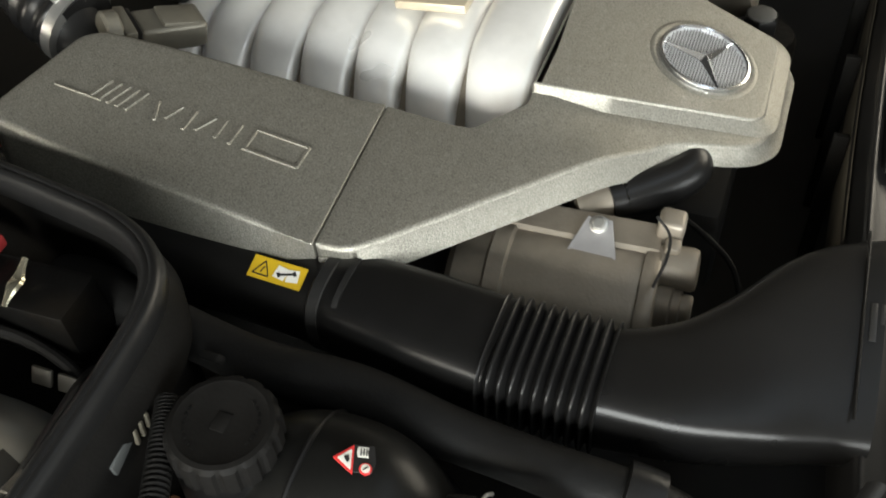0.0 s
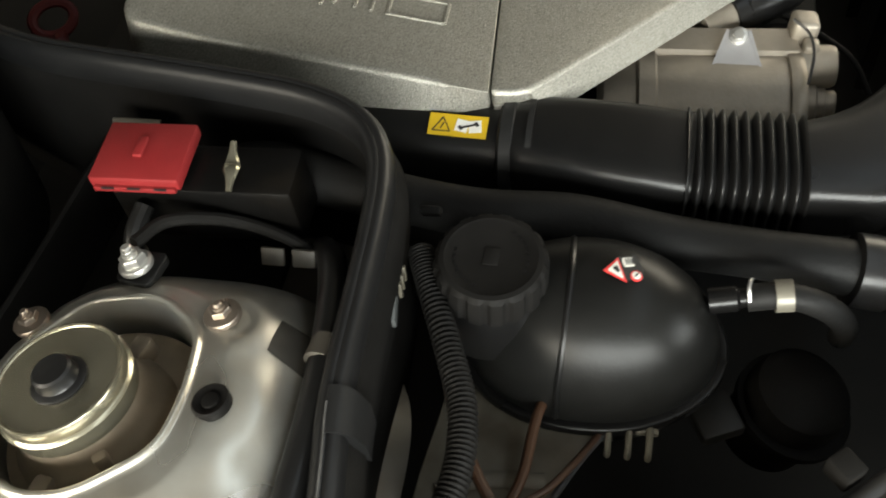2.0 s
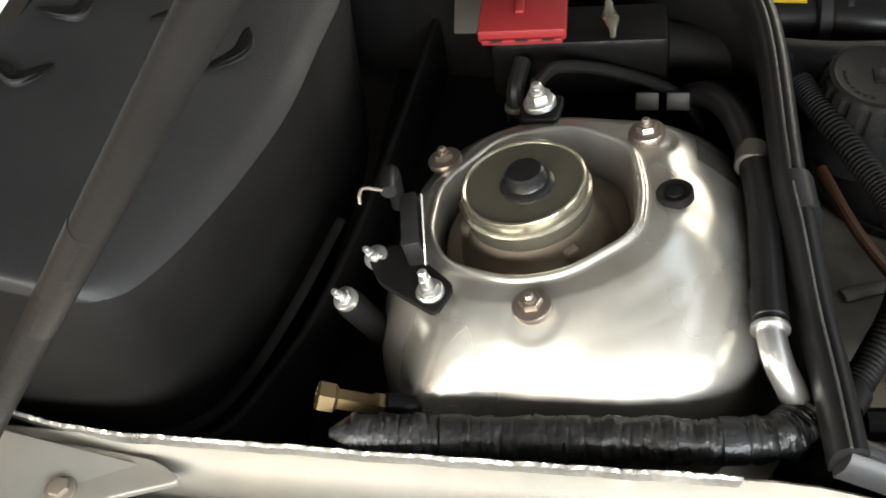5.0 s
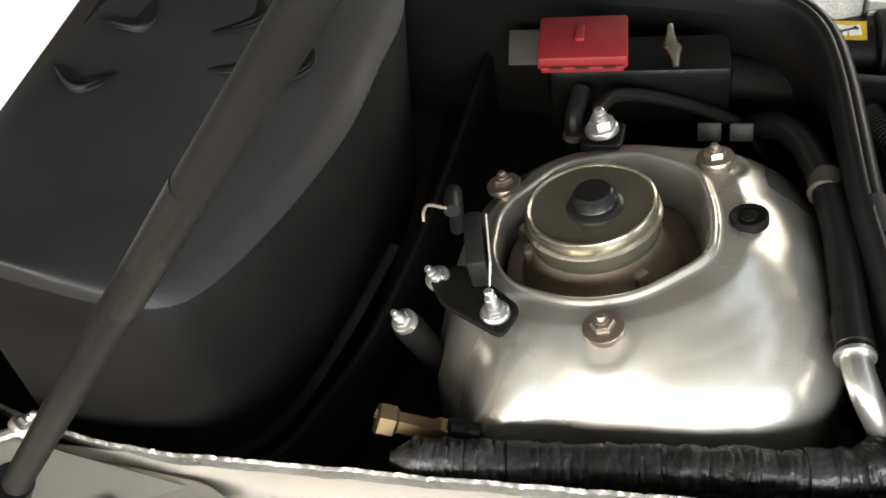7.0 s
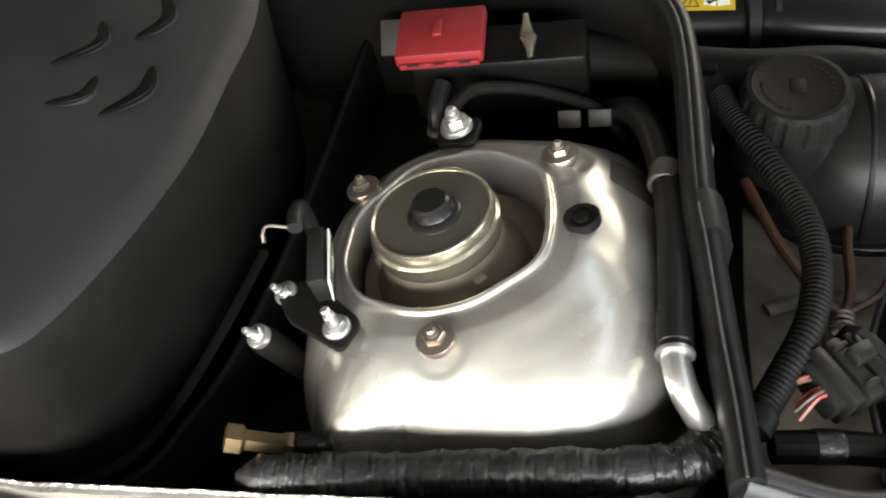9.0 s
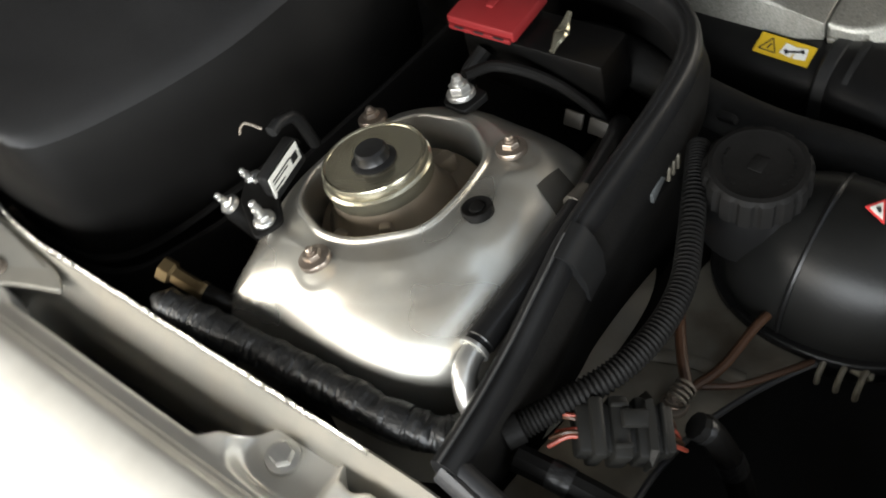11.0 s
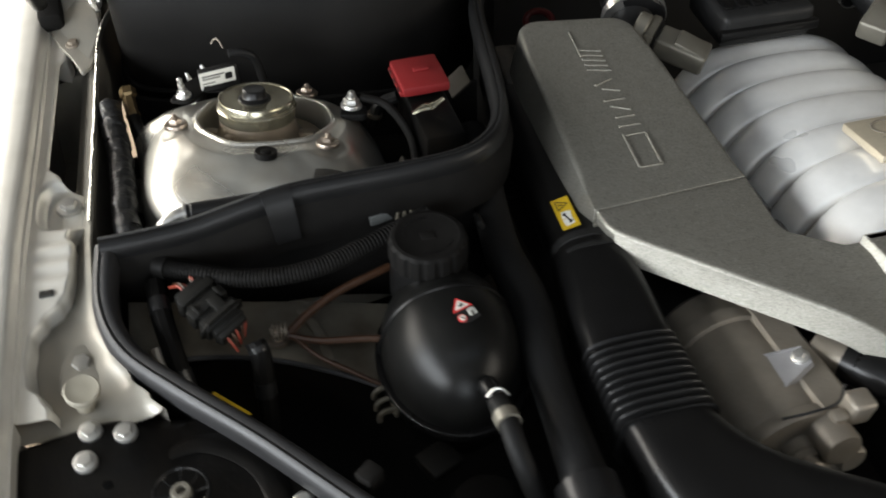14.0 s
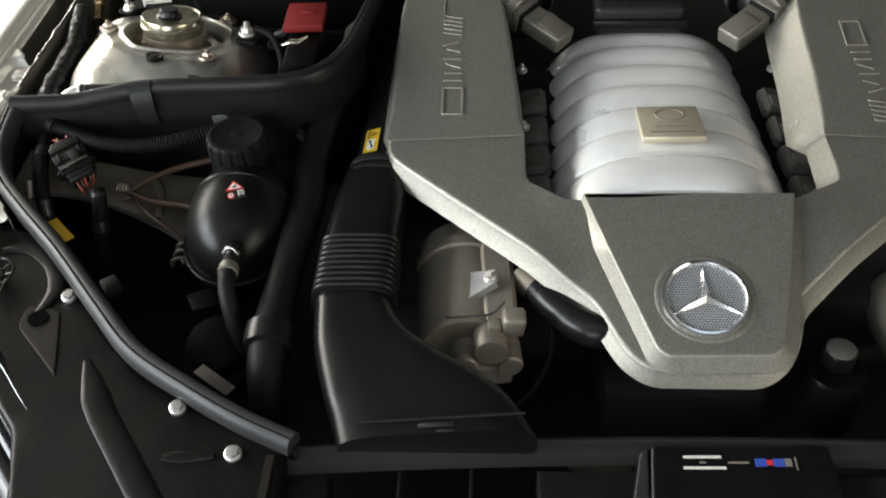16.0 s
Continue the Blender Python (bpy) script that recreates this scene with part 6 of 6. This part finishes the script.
for x, y, w, h, mat in ((-0.032, 0.0055, 0.036, 0.0028, WHITE), (-0.032, -0.0005, 0.006, 0.0018, GREY_CAST), (-0.031, -0.0062, 0.040, 0.0028, WHITE), (0.0015, -0.0005, 0.020, 0.0020, GREY_CAST), (0.0225, -0.0005, 0.011, 0.0082, BLUE_INK), (0.0305, -0.0005, 0.006, 0.0055, RED_INK), (0.0395, -0.0005, 0.011, 0.0082, BLUE_INK), (0.0480, -0.0005, 0.007, 0.0082, GREY_CAST), (0.0555, -0.0015, 0.0012, 0.014, GREY_CAST)):
    strip(pan, tm @ pose(x, y, 0), w, h, mat, "print_bar", 0.0010)
part("red_label", box((0.075, 0.03, 0.001), pose(0.018, -0.226, 0.8250, 5.7), 0), RED_INK, pan, "red label", smooth=False)
mem = bmesh.new()
plate(rounded([(-0.73, 0.10), (-0.66, 0.095), (-0.60, 0.03), (-0.55, -0.04), (-0.50, -0.088), (-0.44, -0.121), (-0.36, -0.160), (-0.345, -0.42), (-0.52, -0.42), (-0.60, -0.15), (-0.68, -0.06), (-0.79, -0.01), (-0.795, 0.09)], 0.01), lambda x, y: 0.845 + 0.06 * (y + 0.05) + 0.010 * max(0, min(1, (y - 0.03) / 0.03)) * max(0, min(1, (-0.685 - x) / 0.02)), 0.05, 0.006, bm=mem)
member = thing("front_crossmember", (-0.55, -0.1, 0.80), "dark painted front crossmember with bright bolts", "crossmember")
part("panel", mem, MEMBER, member)
arc = [(-0.70, 0.06, 0.852), (-0.66, 0.068, 0.853), (-0.625, 0.045, 0.852), (-0.612, 0.01, 0.850), (-0.622, -0.025, 0.848)]
part("pressing", sweep(glide(arc, 24), lambda u: oval(0.0005 + 0.010 * math.sin(math.pi * u) ** 0.6, 0.0003 + 0.0016 * math.sin(math.pi * u) ** 0.6, 10)), MEMBER, member)
part("hole_plate", plate(rounded([(-0.634, -0.036), (-0.633, -0.010), (-0.599, -0.016), (-0.589, -0.052), (-0.579, -0.094)], [0.008, 0.008, 0.006, 0.05, 0.003]), lambda x, y: 0.8465 + 0.06 * (y + 0.05), 0.004, 0.0015), DUST_DARK, member, "dusty three-cornered plate")
# black discs on the surface paint the shade inside two holes
part("hole", lathe([(0.0095, -0.001), (0.0095, 0.0018), (0.0002, 0.0018)], pose(-0.617, -0.027, 0.8475, 3), 28), VOID, member)
part("hole", lathe([(0.0035, -0.001), (0.0035, 0.0012), (0.0002, 0.0012)], pose(-0.727, 0.046, 0.8555, 3), 16), VOID, member)


def on_member(x, y):
    return 0.8452 + 0.06 * (y + 0.05)


ridge = glide([(x, y, on_member(x, y)) for x, y in ((-0.556, -0.074), (-0.545, -0.096), (-0.528, -0.128), (-0.497, -0.171), (-0.46, -0.222), (-0.43, -0.27))], 30)
part("pressing", sweep(ridge, lambda u: oval(0.003 + 0.010 * min(1, u * 3), 0.0006 + 0.0018 * min(1, u * 3), 12)), MEMBER, member, "long stamped ridge")
ridge = glide([(x, y, on_member(x, y)) for x, y in ((-0.462, -0.176), (-0.45, -0.1745), (-0.436, -0.1735), (-0.418, -0.173))], 12)
part("pressing", sweep(ridge, lambda u: oval(0.0062 * max(0.1, math.sin(math.pi * u)) ** 0.4, 0.0024, 12)), MEMBER, member, "oblong stamped boss")
ridge = [(-0.371, -0.172, on_member(0, -0.172)), (-0.372, -0.225, on_member(0, -0.225))]
part("flange_edge", sweep(ridge, [(-0.0040, -0.002), (0.0040, -0.002), (0.0034, 0.0014), (-0.0034, 0.0014)]), DUST_DARK, member, "dusty flange edge")
for at in ((-0.595, 0.000, 0.851), (-0.459, -0.127, 0.843), (-0.402, -0.172, 0.840)):
    bolt(member, at, (0.05, -0.2, 1), 0.0056, STEEL, washer=1.35)
head = thing("headlamp", (-0.7, -0.15, 0.78), "black headlamp housing with a glossy lens edge", "headlamp")
edge = glide([(-0.80, 0.012, 0.852), (-0.755, -0.002, 0.850), (-0.70, -0.025, 0.848), (-0.655, -0.058, 0.845), (-0.592, -0.130, 0.838), (-0.522, -0.212, 0.830), (-0.44, -0.31, 0.82)], 40)
rings = []
for p in edge:
    q = Vector((-0.62, -0.86, 0)).normalized()
    rings.append([p + q * a + Vector((0, 0, b)) for a, b in ((-0.012, -0.03), (-0.012, -0.004), (-0.006, 0.0005), (0.0, 0.001), (0.004, -0.002), (0.012, -0.004), (0.03, -0.012), (0.055, -0.030), (0.09, -0.07), (0.12, -0.13))])
part("lens", loft(rings, False, False), LENS, head, "glossy lens")
part("bright_edge", sweep([p + Vector((0, 0, 0.0012)) for p in edge], oval(0.0010, n=8)), CHROME, head, "bright lens edge")
part("inner_bezel", sweep([p + Vector((-0.022, -0.030, -0.001)) for p in edge[4:34]], oval(0.006, 0.002, 10)), SATIN, head)
part("chrome_trim", sweep([p + Vector((-0.052, -0.060, -0.022)) for p in edge[14:24]], lambda u: oval(0.0005 + 0.006 * math.sin(math.pi * u) ** 0.5, 0.002, 10)), CHROME, head, "chrome trim")
wheel = thing("adjuster_wheel", (-0.676, 0.024, 0.84), "black ribbed lamp adjuster with bright screw", "adjuster")
wm = pose(-0.676, 0.024, 0.855, 6)
ring = [wm @ Vector((0.019 * math.cos(t), 0.019 * math.sin(t), 0.005)) for t in np.linspace(0, 2 * math.pi, 40)]
part("rim", sweep(ring, oval(0.0014, n=6)), SATIN, wheel)
part("screw", lathe([(0.0075, 0), (0.0075, 0.006), (0.0062, 0.008), (0.0036, 0.008), (0.0030, 0.004), (0.001, 0.004)], wm, 24), SENSOR, wheel, "bright screw")
part("hub", lathe([(0.0085, -0.006), (0.0095, -0.001), (0.0085, 0.0012), (0.002, 0.0012)], wm, 32), BLACK, wheel)
for k in range(8):
    a = math.pi / 4 * k
    part("spoke", tube([wm @ Vector((0.008 * math.cos(a), 0.008 * math.sin(a), 0.002)), wm @ Vector((0.019 * math.cos(a), 0.019 * math.sin(a), 0.005))], 0.0008, 4, 6), SATIN, wheel)
for a, b in (((-0.690, 0.016), (-0.716, 0.004)), ((-0.686, 0.010), (-0.706, -0.008)), ((-0.679, 0.006), (-0.688, -0.020)), ((-0.670, 0.006), (-0.676, -0.027)), ((-0.660, 0.014), (-0.659, -0.042))):
    rod = part("rod", tube([(*a, 0.861), (*b, 0.857)], 0.00045, 4, 6), SENSOR, wheel)
    part("eyelet", lathe([(0.0012, -0.0006), (0.0024, -0.0006), (0.0020, 0.0006), (0.0012, 0.0006)], pose(*b, 0.857), 12), SENSOR, rod)

# ---- beyond the car ----
tub = thing("round_tub", (-1.74, 1.80, 0.0), "round black tub with a pale rim on the garage floor", "tub")
tm = pose(-1.74, 1.80, 0.0)
part("wall", lathe([(0.26, 0.0), (0.29, 0.05), (0.315, 0.15), (0.322, 0.185)], tm, 72), GRIME, tub)
part("rim", lathe([(0.322, 0.180), (0.338, 0.185), (0.342, 0.200), (0.334, 0.210), (0.312, 0.211), (0.300, 0.203), (0.292, 0.185), (0.290, 0.17)], tm, 72), TUB, tub, "pale rolled rim")
part("inside", lathe([(0.292, 0.185), (0.27, 0.10), (0.24, 0.05), (0.001, 0.05)], tm, 64), GRIME, tub, "dark inside")
